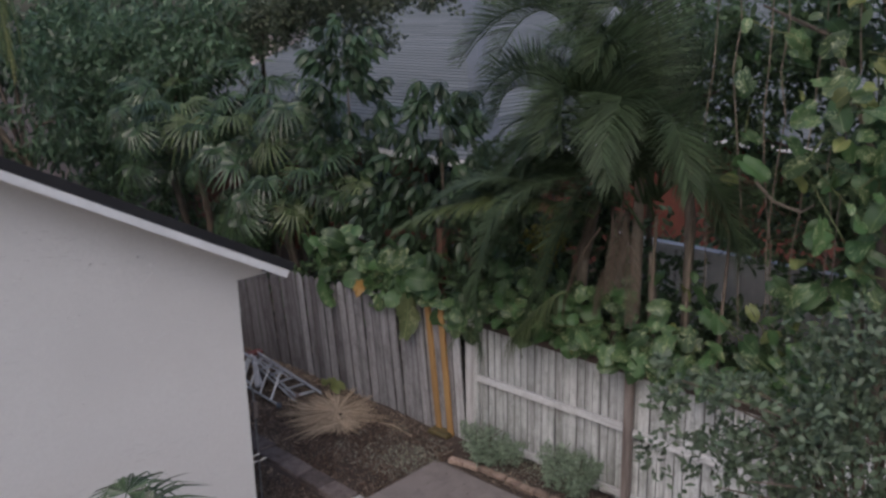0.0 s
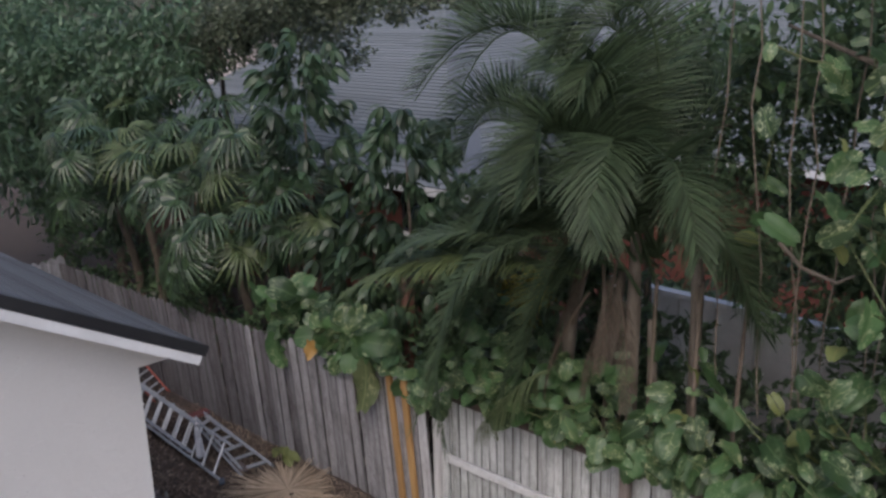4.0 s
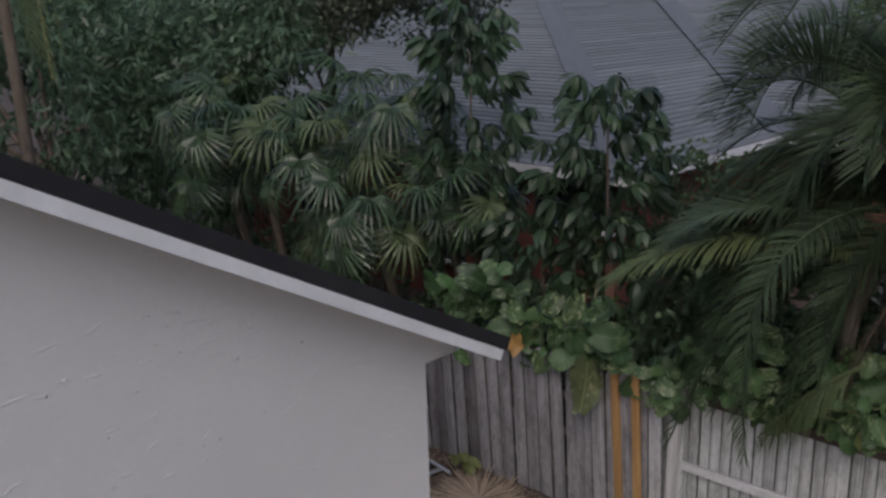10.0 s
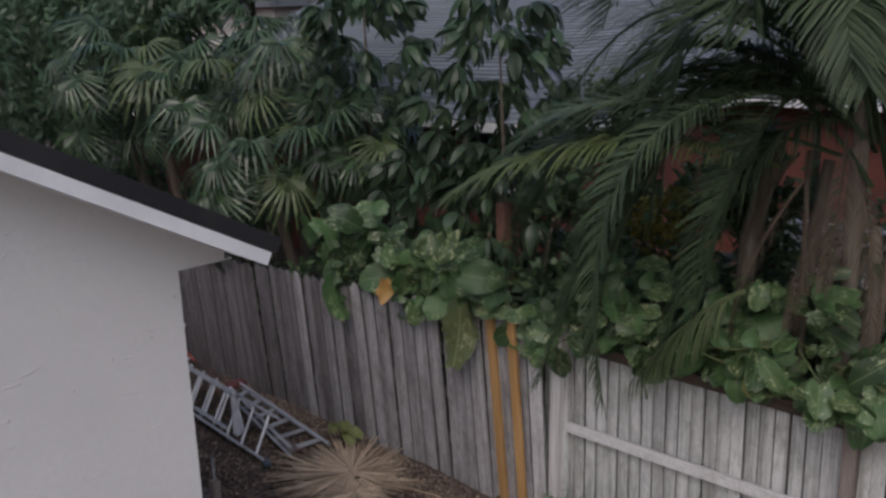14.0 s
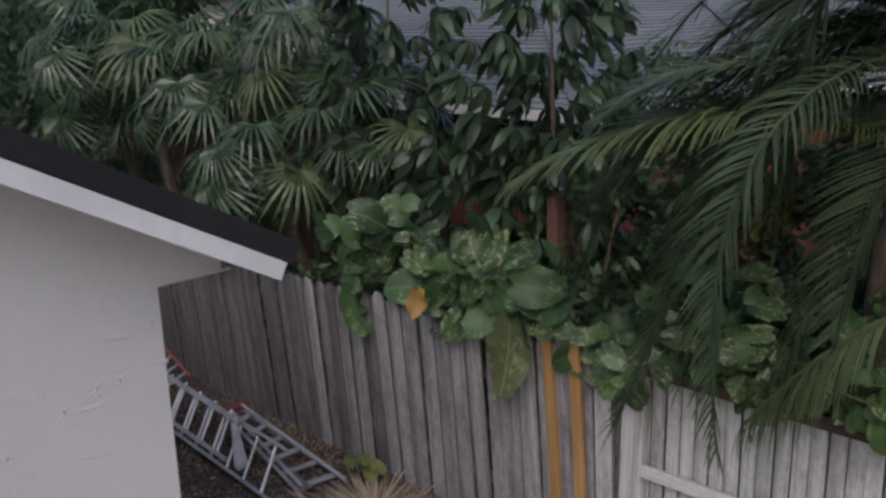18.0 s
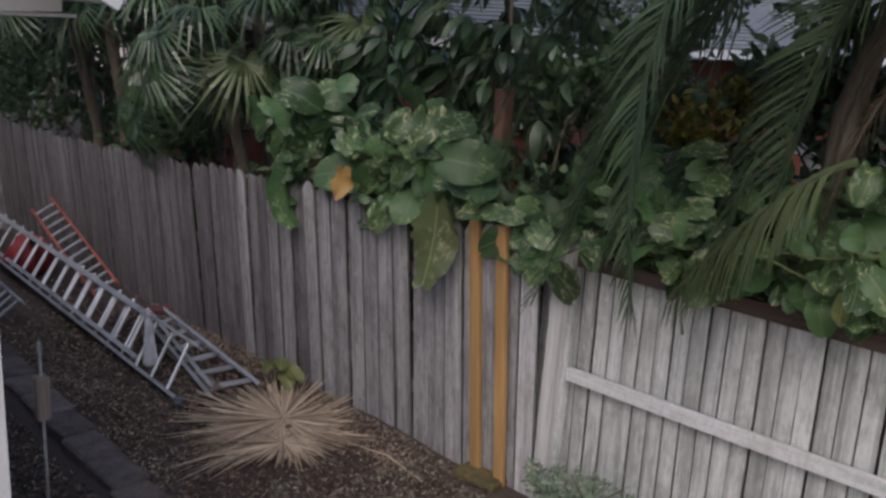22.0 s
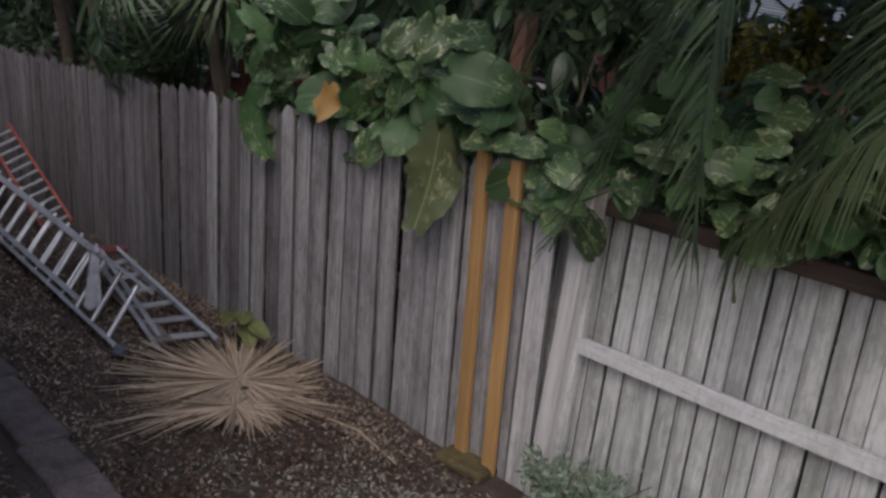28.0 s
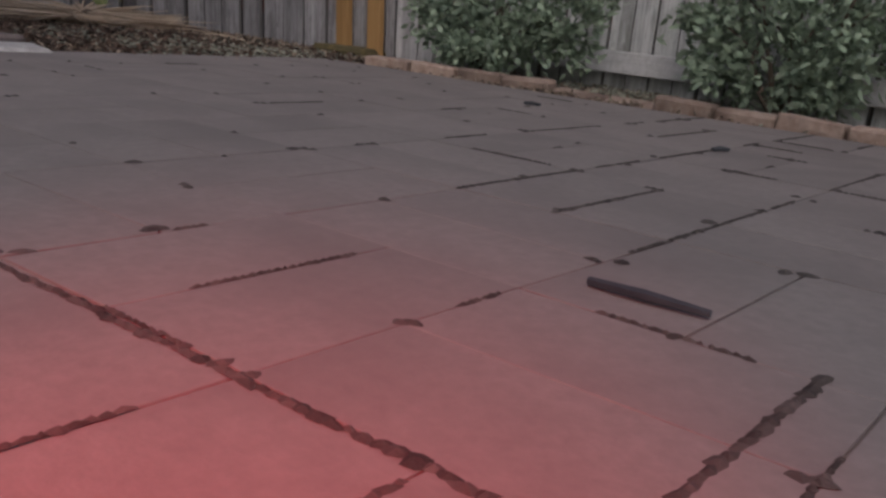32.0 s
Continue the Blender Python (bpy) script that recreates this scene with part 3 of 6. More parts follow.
# trowel marks: thin raised strokes on the stucco
rng = random.Random(5)
vs, fs = [], []
patches = [(rng.uniform(0.6, 5.25), rng.uniform(1.0, 4.6)) for _ in range(130)]
for k in range(420):
    y, z = rng.choice(patches)
    y, z = y + rng.gauss(0, 0.14), z + rng.gauss(0, 0.06)
    if z > under(y) - 0.4:
        continue
    a, l = rng.choice([0.05, 0.25, 3.0]) + rng.uniform(-0.3, 0.3), rng.choice((0.06, 0.08, 0.11, 0.15))
    n = 5
    o = len(vs)
    for i in range(n + 1):
        s = i / n
        c = Vector((0, y - WY + math.cos(a) * l * s + 0.02 * math.sin(6 * s), z + math.sin(a) * l * s))
        w = 0.01 * math.sin(PI * (s * 0.9 + 0.05)) * rng.uniform(0.5, 1.3) + 0.0008
        u = Vector((0, -math.sin(a), math.cos(a)))
        vs += [c - u * w + Vector((0.0003, 0, 0)), c + Vector((0.0045, 0, 0)), c + u * w + Vector((0.0003, 0, 0))]
        if i:
            q = o + 3 * i
            fs += [(q - 3, q - 2, q + 1, q), (q - 2, q - 1, q + 2, q + 1)]
tagged(child("trowel_texture", data_of("trowel_texture", vs, fs, M_STUCCO, True), house), kind="stuff")

# roof: slope, rake board, black edge, soffit
slope = math.atan(RUN)
sl = (EY - RIDGE_Y) / math.cos(slope)
rotx = Matrix.Rotation(-slope, 3, "X")
mid = Vector((0, (EY + RIDGE_Y) / 2 - WY, EZ + RUN * (EY - RIDGE_Y) / 2))
up = rotx @ Vector((0, 0, 1))
cx = EX - WX
part("rake_board", boxes((mid + Vector((cx - 0.012, 0, 0)) + up * 0.0375, (0.024, sl, 0.075), rotx)), M_TRIM, house, "white painted sloping rake board")
part("black_edge", boxes((mid + Vector((cx - 0.02, 0.01, 0)) + up * 0.121, (0.05, sl + 0.04, 0.09), rotx)), M_EDGE, house, "black roof edge along the gable")
part("eave_soffit", boxes(((-7.12, 0.18, WZ - 0.004), (14.2, 0.35, 0.012))), M_TRIM, house)
part("eave_board", boxes(((cx / 2 - 7.01, 0.385, EZ + 0.08), (14.26, 0.02, 0.12))), M_TRIM, house)
part("rake_soffit", boxes((mid + Vector((cx / 2 - 0.02, 0, 0)) + up * 0.012, (cx - 0.03, sl - 0.1, 0.02), rotx)), M_TRIM, house)
roof = part("roof", boxes((mid + Vector((cx - 7.2, 0, 0)) + up * 0.135, (14.26, sl, 0.05), rotx)), M_SHINGLE, house, "charcoal shingle roof")
part("far_slope", boxes((Vector((cx - 7.2, 2 * RIDGE_Y - 2 * WY - (mid.y) , mid.z)) + Matrix.Rotation(slope, 3, "X") @ Vector((0, 0, 0.19)), (14.3, sl, 0.05), Matrix.Rotation(slope, 3, "X"))), M_SHINGLE, house)
# shingle courses near the gable
course = data_of("course", *(lambda b: ([v.co[:] for v in b.verts], [[q.index for q in f.verts] for f in b.faces]))((lambda b: (b.verts.index_update(), b)[1])(boxes(((0, 0, 0), (3.6, 0.15, 0.010))))), M_SHINGLE)
for k in range(46):
    c = Vector((cx - 1.86, EY - WY, EZ)) + Vector((0, -math.cos(slope), math.sin(slope))) * (0.06 + k * 0.142) + up * (0.166)
    child("shingle_course", course, roof, Matrix.Translation(c) @ (Matrix.Rotation(-slope - 0.045, 4, "X")))


# ---- neighbour's house ----
NE, NZ, NX, NR, NE2 = 12.5, 2.88, -10.4, 0.36, 17.5
nhouse = thing("neighbour_house", (NX, NE + 0.5, 0), "neighbouring house with terracotta walls under a grey hipped roof", "house")
bx, by = NX, NE + 0.5
part("front_wall", boxes(((-6.2, 0.1, 1.4), (11.4, 0.2, 2.8))), M_NWALL, nhouse, "terracotta red painted wall")
part("return_wall", boxes(((-0.6, 2.6, 1.4), (0.2, 4.8, 2.8))), M_NWALL, nhouse)
part("wing_wall", boxes(((7.3, 5.1, 1.4), (16.0, 0.2, 2.8))), M_NWALL, nhouse)


def roof_plane(origin, along, upward, width, courses, start):
    """Shingle courses as thin overlapping strips on one slope; start(k) and width(k) trim each course to its hip."""
    vs, fs = [], []
    a, u = Vector(along).normalized(), Vector(upward).normalized()
    n = a.cross(u).normalized()
    if n.z < 0:
        n = -n
    for k in range(courses):
        s0, s1 = start(k), width(k)
        if s1 - s0 < 0.1:
            continue
        p = Vector(origin) + u * (0.155 * k)
        t0 = s0
        i = 0
        while t0 < s1:
            t1 = min(t0 + 2.4, s1)
            o = len(vs)
            for t, w, h in ((t0, 0, 0.022), (t1, 0, 0.022), (t1, 0.17, 0.004), (t0, 0.17, 0.004), (t0, 0, 0.0), (t1, 0, 0.0)):
                vs.append(p + a * t + u * w + n * h)
            fs += [(o, o + 1, o + 2, o + 3), (o + 4, o + 5, o + 1, o)]
            t0 = t1
    return vs, fs


o3 = Vector((0, -0.5, NZ))
su = math.sqrt(1 + NR * NR)
c0 = 0.155 / su
# front slope, up to the hip that leaves the corner at 45 degrees
fv, ff = roof_plane(o3 + Vector((-12, 0, 0)), (1, 0, 0), (0, 1, NR), lambda k: 12 - k * c0, 54, lambda k: 0)
tagged(child("front_slope", data_of("front_slope", fv, ff, M_NROOF), nhouse, None, "grey-blue shingle roof slope"), kind="stuff")
# side slope facing the yard's right; ends in the valley of the rear wing
sv, sf = roof_plane(o3, (0, 1, 0), (-1, 0, NR), lambda k: NE2 - NE + k * c0, 54, lambda k: k * c0)
tagged(child("side_slope", data_of("side_slope", sv, sf, M_NROOF), nhouse), kind="stuff")
wv, wf = roof_plane(o3 + Vector((0, NE2 - NE, 0)), (1, 0, 0), (0, 1, NR), lambda k: 16, 58, lambda k: -k * c0)
tagged(child("wing_slope", data_of("wing_slope", wv, wf, M_NROOF), nhouse), kind="stuff")
# hip strip and deck under the courses
d = Vector((-1, 1, NR)) * (54 * c0)
hv, hf = [], []
for w0, w1 in ((-0.28, 0), (0, 0.28)):
    o = len(hv)
    sd = Vector((1, 1, 0)).normalized()
    for q, w in ((Vector((0, 0, 0)), w0), (Vector((0, 0, 0)), w1), (d, w1), (d, w0)):
        hv.append(o3 + q + sd * w + Vector((0, 0, 0.075 - abs(w) * 0.3)))
    hf.append((o, o + 1, o + 2, o + 3))
child("hip_strip", data_of("hip_strip", hv, hf, M_NRIDGE), nhouse, None, "smooth darker strip along the roof hip")
lift = Vector((0, NE2 - NE, 0.0))
child("valley_strip", data_of("valley_strip", [Vector(v) + lift + Vector((0, 0, 2 * 0.3 * (abs((Vector(v) - o3).dot(Vector((1, 1, 0)).normalized()))) - 0.02)) for v in hv], hf, M_NRIDGE), nhouse, None, "darker strip along the roof valley")
part("front_fascia", boxes(((-6.0, -0.52, NZ - 0.07), (12.0, 0.03, 0.13))), M_TRIM, nhouse, "white eave board")
part("side_fascia", boxes(((0.02, (NE2 - NE) / 2 - 0.5, NZ - 0.07), (0.03, NE2 - NE, 0.13))), M_TRIM, nhouse)
part("wing_fascia", boxes(((8.0, NE2 - NE - 0.52, NZ - 0.07), (16.0, 0.03, 0.13))), M_TRIM, nhouse)
part("front_soffit", boxes(((-6.0, -0.26, NZ - 0.12), (11.9, 0.5, 0.02))), M_TRIM, nhouse)
part("wing_soffit", boxes(((7.6, NE2 - NE - 0.26, NZ - 0.12), (16.0, 0.5, 0.02))), M_TRIM, nhouse)
for k, (x, z, w, h) in enumerate(((-11.75, 2.25, 1.5, 0.72), (-14.6, 1.5, 0.9, 1.4), (-18.4, 1.7, 1.2, 1.2))):
    win = child("window", data_of("window", *merged(*[tube([(-w / 2, 0, s * h / 2), (w / 2, 0, s * h / 2)], [0.035] * 2, 4) for s in (-1, 1)], *[tube([(s * w / 2, 0, -h / 2), (s * w / 2, 0, h / 2)], [0.035] * 2, 4) for s in (-1, 0, 1)]), M_DARKBAG), nhouse, Matrix.Translation((x - bx, -0.02, z)), "dark framed window")
    part("pane", boxes(((0, 0.01, 0), (w - 0.04, 0.012, h - 0.04))), M_GLASS, win)
    part("sill", boxes(((0, -0.05, -h / 2 - 0.05), (w + 0.15, 0.12, 0.05))), M_TRIM, win, "white window sill")

# house further off, seen over the roof's left end
far_house = thing("distant_house", (-40.0, 27.0, 0), "distant house with pale pinkish plaster and a low roof", "house")
part("wall", boxes(((0, 0, 2.4), (16.0, 8.0, 4.8))), M_PINK, far_house, "pale pinkish plaster wall")
part("roof", boxes(((0, 0, 5.0), (17.0, 9.0, 0.4))), M_NRIDGE, far_house)
for k in range(4):
    win = part("window", boxes(((-5.4 + 3.4 * k, -4.02, 3.3), (1.2, 0.06, 1.1))), M_TRIM, far_house)
    part("pane", boxes(((-5.4 + 3.4 * k, -4.06, 3.3), (1.0, 0.03, 0.9))), M_GLASS, win)

# pale screen wall seen between the palm stems
pale = thing("garden_wall", (-6.2, 12.2, 0), "pale painted garden wall behind the palms", "wall", kind="structure")
for k in range(9):
    part("panel", boxes(((-1.0 + k * 0.52, 0, 1.05), (0.5, 0.08, 2.1), None, 0.008)), M_PALE, pale)
part("cap", boxes(((1.08, 0, 2.14), (4.8, 0.14, 0.08))), M_PALE, pale)


# ---- fences ----
def picket_data(name, h, w, mat, seed):
    """A board one metre high: slightly cupped face, clipped top corners, darker edge faces."""
    r = random.Random(seed)
    bm = bmesh.new()
    t = 0.016
    edge = 1 - 0.0065 / w
    levels = (0.0, 0.3, 0.62, 0.955, 0.985)
    rings = []
    cup = r.uniform(0.002, 0.006) * r.choice((1, 1, -1))
    for i, z in enumerate(levels):
        sway, bow = r.uniform(-0.003, 0.003), r.uniform(-0.004, 0.004)
        ring = []
        for u, side in ((-1, 0.1), (-edge, -1), (-0.4, -1), (0.4, -1), (edge, -1), (1, 0.1), (1, 1), (-1, 1)):
            k = 0.66 if i == 4 else 1.0
            zz = z * h + (0.015 * h if i == 4 and abs(u) < 0.9 else 0)
            ring.append(bm.verts.new((u * k * (w / 2 - r.uniform(0, 0.002)) + sway, side * t / 2 + bow - (cup * (1 - u * u) if side < 0 else 0), zz)))
        rings.append(ring)
    for i in range(len(levels) - 1):
        for k in range(8):
            f = bm.faces.new((rings[i][k], rings[i][(k + 1) % 8], rings[i + 1][(k + 1) % 8], rings[i + 1][k]))
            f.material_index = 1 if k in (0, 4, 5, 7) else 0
    bm.faces.new(rings[0][::-1])
    bm.faces.new(rings[-1])
    me = bpy.data.meshes.new(name)
    bm.to_mesh(me)
    bm.free()
    me.materials.append(mat)
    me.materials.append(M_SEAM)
    return me


rng = random.Random(11)
PL = [picket_data("picket", 1.0, 0.172, M_PICKET, s) for s in range(9)]
PR = [picket_data("picket", 1.0, 0.1085, M_PICKET_R, 40 + s) for s in range(9)]
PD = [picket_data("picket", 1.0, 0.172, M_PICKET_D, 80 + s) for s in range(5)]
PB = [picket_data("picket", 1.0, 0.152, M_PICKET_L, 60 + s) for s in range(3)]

fence_l = thing("picket_fence", (-7.9, 8.68, 0), "weathered grey wooden picket fence leaning inward under vines", "fence", kind="structure")
LEAN_L = math.atan2(0.13, 1.8)
x = -7.475
while x > -16.6:
    h = (1.83 if x > -8.6 else 1.83 - 0.052 * min(5.4, -8.6 - x)) + rng.uniform(-0.025, 0.025)
    y = 8.68 - 0.02 * (-7.9 - x) + rng.uniform(-0.012, 0.012)
    tilt = rng.uniform(-0.010, 0.010)
    pitch = 0.158 if x > -7.8 else 0.18 if x > -10.2 else 0.152 if x > -12.0 else 0.128
    m = pose(x + 7.9, y - 8.68, 0.0) @ Matrix.Rotation(LEAN_L + rng.uniform(-0.006, 0.006), 4, "X") @ Matrix.Rotation(tilt, 4, "Y") @ Matrix.Rotation(rng.uniform(-0.035, 0.035), 4, "Z") @ Matrix.Diagonal((rng.uniform(0.93, 1.03) * (pitch / 0.18 if x < -7.8 else 1), 1, h + 0.05, 1)) @ Matrix.Translation((0, 0, -0.02))
    # darker boards grow more frequent leftwards, painting the shade of the passage
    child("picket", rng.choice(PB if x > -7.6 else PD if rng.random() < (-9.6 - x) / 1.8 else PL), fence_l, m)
    x -= pitch
for z in (0.35, 0.85, 1.3):
    part("back_rail", boxes(((-3.4, 0.035 - 0.07 * z / 1 + 0.03 + 0.034, z), (6.9, 0.04, 0.09))), M_POST, fence_l)
for k, (x0, x1) in enumerate(((-7.87, -7.90), (-7.645, -7.66))):
    m = pose(x0 + 7.9, -0.035, 0.0) @ Matrix.Rotation(LEAN_L - 0.003, 4, "X") @ Matrix.Rotation((x1 - x0) / 1.8, 4, "Y")
    part("brace_stud", boxes(((0, -0.012, 0.93), (0.085, 0.04, 1.86), None, 0.004)), M_STUD, fence_l, "fresh orange pine upright nailed to the fence", m)
part("mossy_footing", boxes(((0.12, -0.10, 0.02), (0.36, 0.2, 0.07), Matrix.Rotation(0.1, 3, "Z"), 0.02)), surface("mossy_wood", (0.06, 0.048, 0.022), (0.13, 0.1, 0.04), (0.035, 0.032, 0.018), 30, 6, 0.95, 0.5, 0), fence_l, "moss-stained timber footing")

fence_c = thing("return_fence", (-16.65, 8.5, 0), "weathered grey wooden fence closing the side passage", "fence", kind="structure")
for k in range(32):
    m = pose(rng.uniform(-0.006, 0.006), -0.08 - 0.155 * k, 0, 0, 0, 90) @ Matrix.Diagonal((1, 1, 1.62 + rng.uniform(-0.03, 0.03), 1))
    child("picket", rng.choice(PL), fence_c, m)
part("back_rail", boxes(((-0.05, -2.5, 1.3), (0.04, 5.0, 0.09))), M_POST, fence_c)
part("back_rail", boxes(((-0.05, -2.5, 0.4), (0.04, 5.0, 0.09))), M_POST, fence_c)

# brown rail wood, with the shade under the vines put into its colour
M_RAIL_SHADE = surface("shaded_brown_rail", (0.05, 0.036, 0.03), (0.11, 0.08, 0.068), (0.04, 0.03, 0.026), 1.5, 0.4, 0.9, 0.4, 0.15, stretch=(2.5, 40, 40))
fence_r = thing("rail_fence", (-7.4, 8.775, 0), "bleached grey wooden fence with rails facing the yard", "fence", kind="structure")
x = -7.48
while x < 4.0:
    m = pose(x + 7.4, 0.03 + rng.uniform(-0.006, 0.006), 0.02) @ Matrix.Rotation(rng.uniform(-0.006, 0.006), 4, "Y") @ Matrix.Rotation(rng.uniform(-0.02, 0.02), 4, "Z") @ Matrix.Diagonal((rng.uniform(0.985, 1.02), 1, 1.73 + rng.uniform(-0.02, 0.02), 1))
    child("picket", rng.choice(PR), fence_r, m)
    x += 0.1105
posts = (-4.88, -3.15, -0.7, 1.75, 4.0)
edges = (-7.265, *posts)
for a, b in zip(edges, edges[1:]):
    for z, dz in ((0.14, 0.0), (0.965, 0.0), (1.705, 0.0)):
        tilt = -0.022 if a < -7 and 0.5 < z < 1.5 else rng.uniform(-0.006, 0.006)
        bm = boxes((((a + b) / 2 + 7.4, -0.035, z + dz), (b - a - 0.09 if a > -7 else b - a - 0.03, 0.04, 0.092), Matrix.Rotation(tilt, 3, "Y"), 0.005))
        part("rail", bm, M_RAIL_SHADE if z > 1.5 else M_RAIL, fence_r, "brown top rail darkened with the vines' shade" if z > 1.5 else "")
for px in posts:
    part("post", boxes(((0, 0, 0.92), (0.092, 0.092, 1.84), None, 0.006)), M_POST, fence_r, "aged brown square post", pose(px + 7.4, -0.075, 0, 0, rng.uniform(-0.6, 0.6), 0))
part("end_post", boxes(((0, 0, 0.9), (0.10, 0.075, 1.8), None, 0.006)), M_WPOST, fence_r, "bleached pale end post", pose(-7.335 + 7.4, -0.085, 0, 0, 1.2, 0))
part("end_board", boxes(((0, 0, 0.9), (0.05, 0.06, 1.8), None, 0.004)), M_PICKET_R, fence_r, "", pose(-7.265 + 7.4, -0.03, 0, 0, 0.8, 0))


# ---- ground edging ----
border = thing("block_edging", (-7.14, 6.60, 0), "row of flat grey concrete edging blocks", "edging", kind="structure")
BL = []
for s in range(3):
    BL.append(data_of("edging_block", *(lambda b: ([v.co[:] for v in b.verts], [[q.index for q in f.verts] for f in b.faces]))((lambda b: (b.verts.index_update(), b)[1])(boxes(((0, 0, 0), (0.43, 0.27, 0.10), None, 0.012 + 0.004 * s)))), M_BLOCK))
for k in range(13):
    child("edging_block", BL[k % 3], border, pose(-0.42 - 0.445 * k, 0.018 * k + rng.uniform(-0.015, 0.015), 0.012 + rng.uniform(-0.01, 0.01), rng.uniform(-2, 2), rng.uniform(-1.5, 1.5), rng.uniform(-2.5, 2.5)))
part("end_block", boxes(((0, 0, 0), (0.18, 0.3, 0.06), None, 0.014)), M_BLOCKW, border, "limewashed white end block", pose(-0.10, 0.0, 0.02, 0, 2, -6))

brick_row = thing("brick_edging", (-7.1, 8.04, 0), "uneven row of worn red-brown edging bricks", "edging", kind="structure")
BK = []
for s in range(4):
    BK.append(data_of("brick", *(lambda b: ([v.co[:] for v in b.verts], [[q.index for q in f.verts] for f in b.faces]))((lambda b: (b.verts.index_update(), b)[1])(boxes(((0, 0, 0), (0.206, 0.095, 0.062), None, 0.005 + 0.003 * s)))), M_BRICK))
x = -7.04
k = 0
while x < -0.5:
    u = min(x + 7.1, 1.9)
    y = 8.11 + 0.15 * (1 - math.exp(-u / 0.45)) + 0.06 * max(0, x + 5.2)
    y = min(y, 8.62)
    sunk = -6.35 < x < -5.95
    child("brick", BK[k % 4], brick_row, pose(x + 7.1, y - 8.04 + rng.uniform(-0.01, 0.01), 0.034 - (0.03 if sunk else 0) + rng.uniform(-0.006, 0.006), rng.uniform(-5, 5) + (12 if sunk else 0), rng.uniform(-3, 3), 11 * math.exp(-u / 0.45) + 1 + rng.uniform(-2.5, 2.5)))
    x += 0.214
    k += 1


# ---- paving ----
patio = thing("patio", (-5.2, 6.0, 0), "mauve-grey concrete paver patio in basketweave pattern", "patio", kind="structure")
part("joint_bed", boxes(((2.24, -4.05, -0.0045), (8.4, 12.1, 0.075))), M_JOINT, patio)


def paver_verts(w, l, r):
    t, b, e = 0.0265, 0.0, 0.0004
    j = lambda: r.uniform(-0.0012, 0.0012)
    lo = [(sx * w / 2 + j(), sy * l / 2 + j(), b) for sx, sy in ((-1, -1), (1, -1), (1, 1), (-1, 1))]
    md = [(p[0], p[1], t - e) for p in lo]
    tp = [(p[0] - math.copysign(e, p[0]), p[1] - math.copysign(e, p[1]), t) for p in lo]
    vs = lo + md + tp
    fs = [(8, 9, 10, 11)] + [(i, (i + 1) % 4, 4 + (i + 1) % 4, 4 + i) for i in range(4)] + [(4 + i, 4 + (i + 1) % 4, 8 + (i + 1) % 4, 8 + i) for i in range(4)]
    return vs, fs


MOD = 0.335
pr = random.Random(21)
PSIZE = (MOD / 2 - 0.0036, MOD - 0.0036)
PV = [data_of("paver", *paver_verts(*PSIZE, pr), M_PAVER) for _ in range(6)]
rest_v, rest_f = [], []
grit_v, grit_f = [], []
count = 0


def grit_blob(x, y, ax, ay):
    """A flat uneven crumb of dark grit lying in a joint."""
    o = len(grit_v)
    grit_v.append((x + 5.2, y - 6.0, 0.0405))
    for q in range(7):
        w = 2 * PI * q / 7
        k = pr.uniform(0.6, 1.25)
        grit_v.append((x + 5.2 + ax * k * math.cos(w), y - 6.0 + ay * k * math.sin(w), 0.0372))
    grit_f.extend((o, o + 1 + q, o + 1 + (q + 1) % 7) for q in range(7))


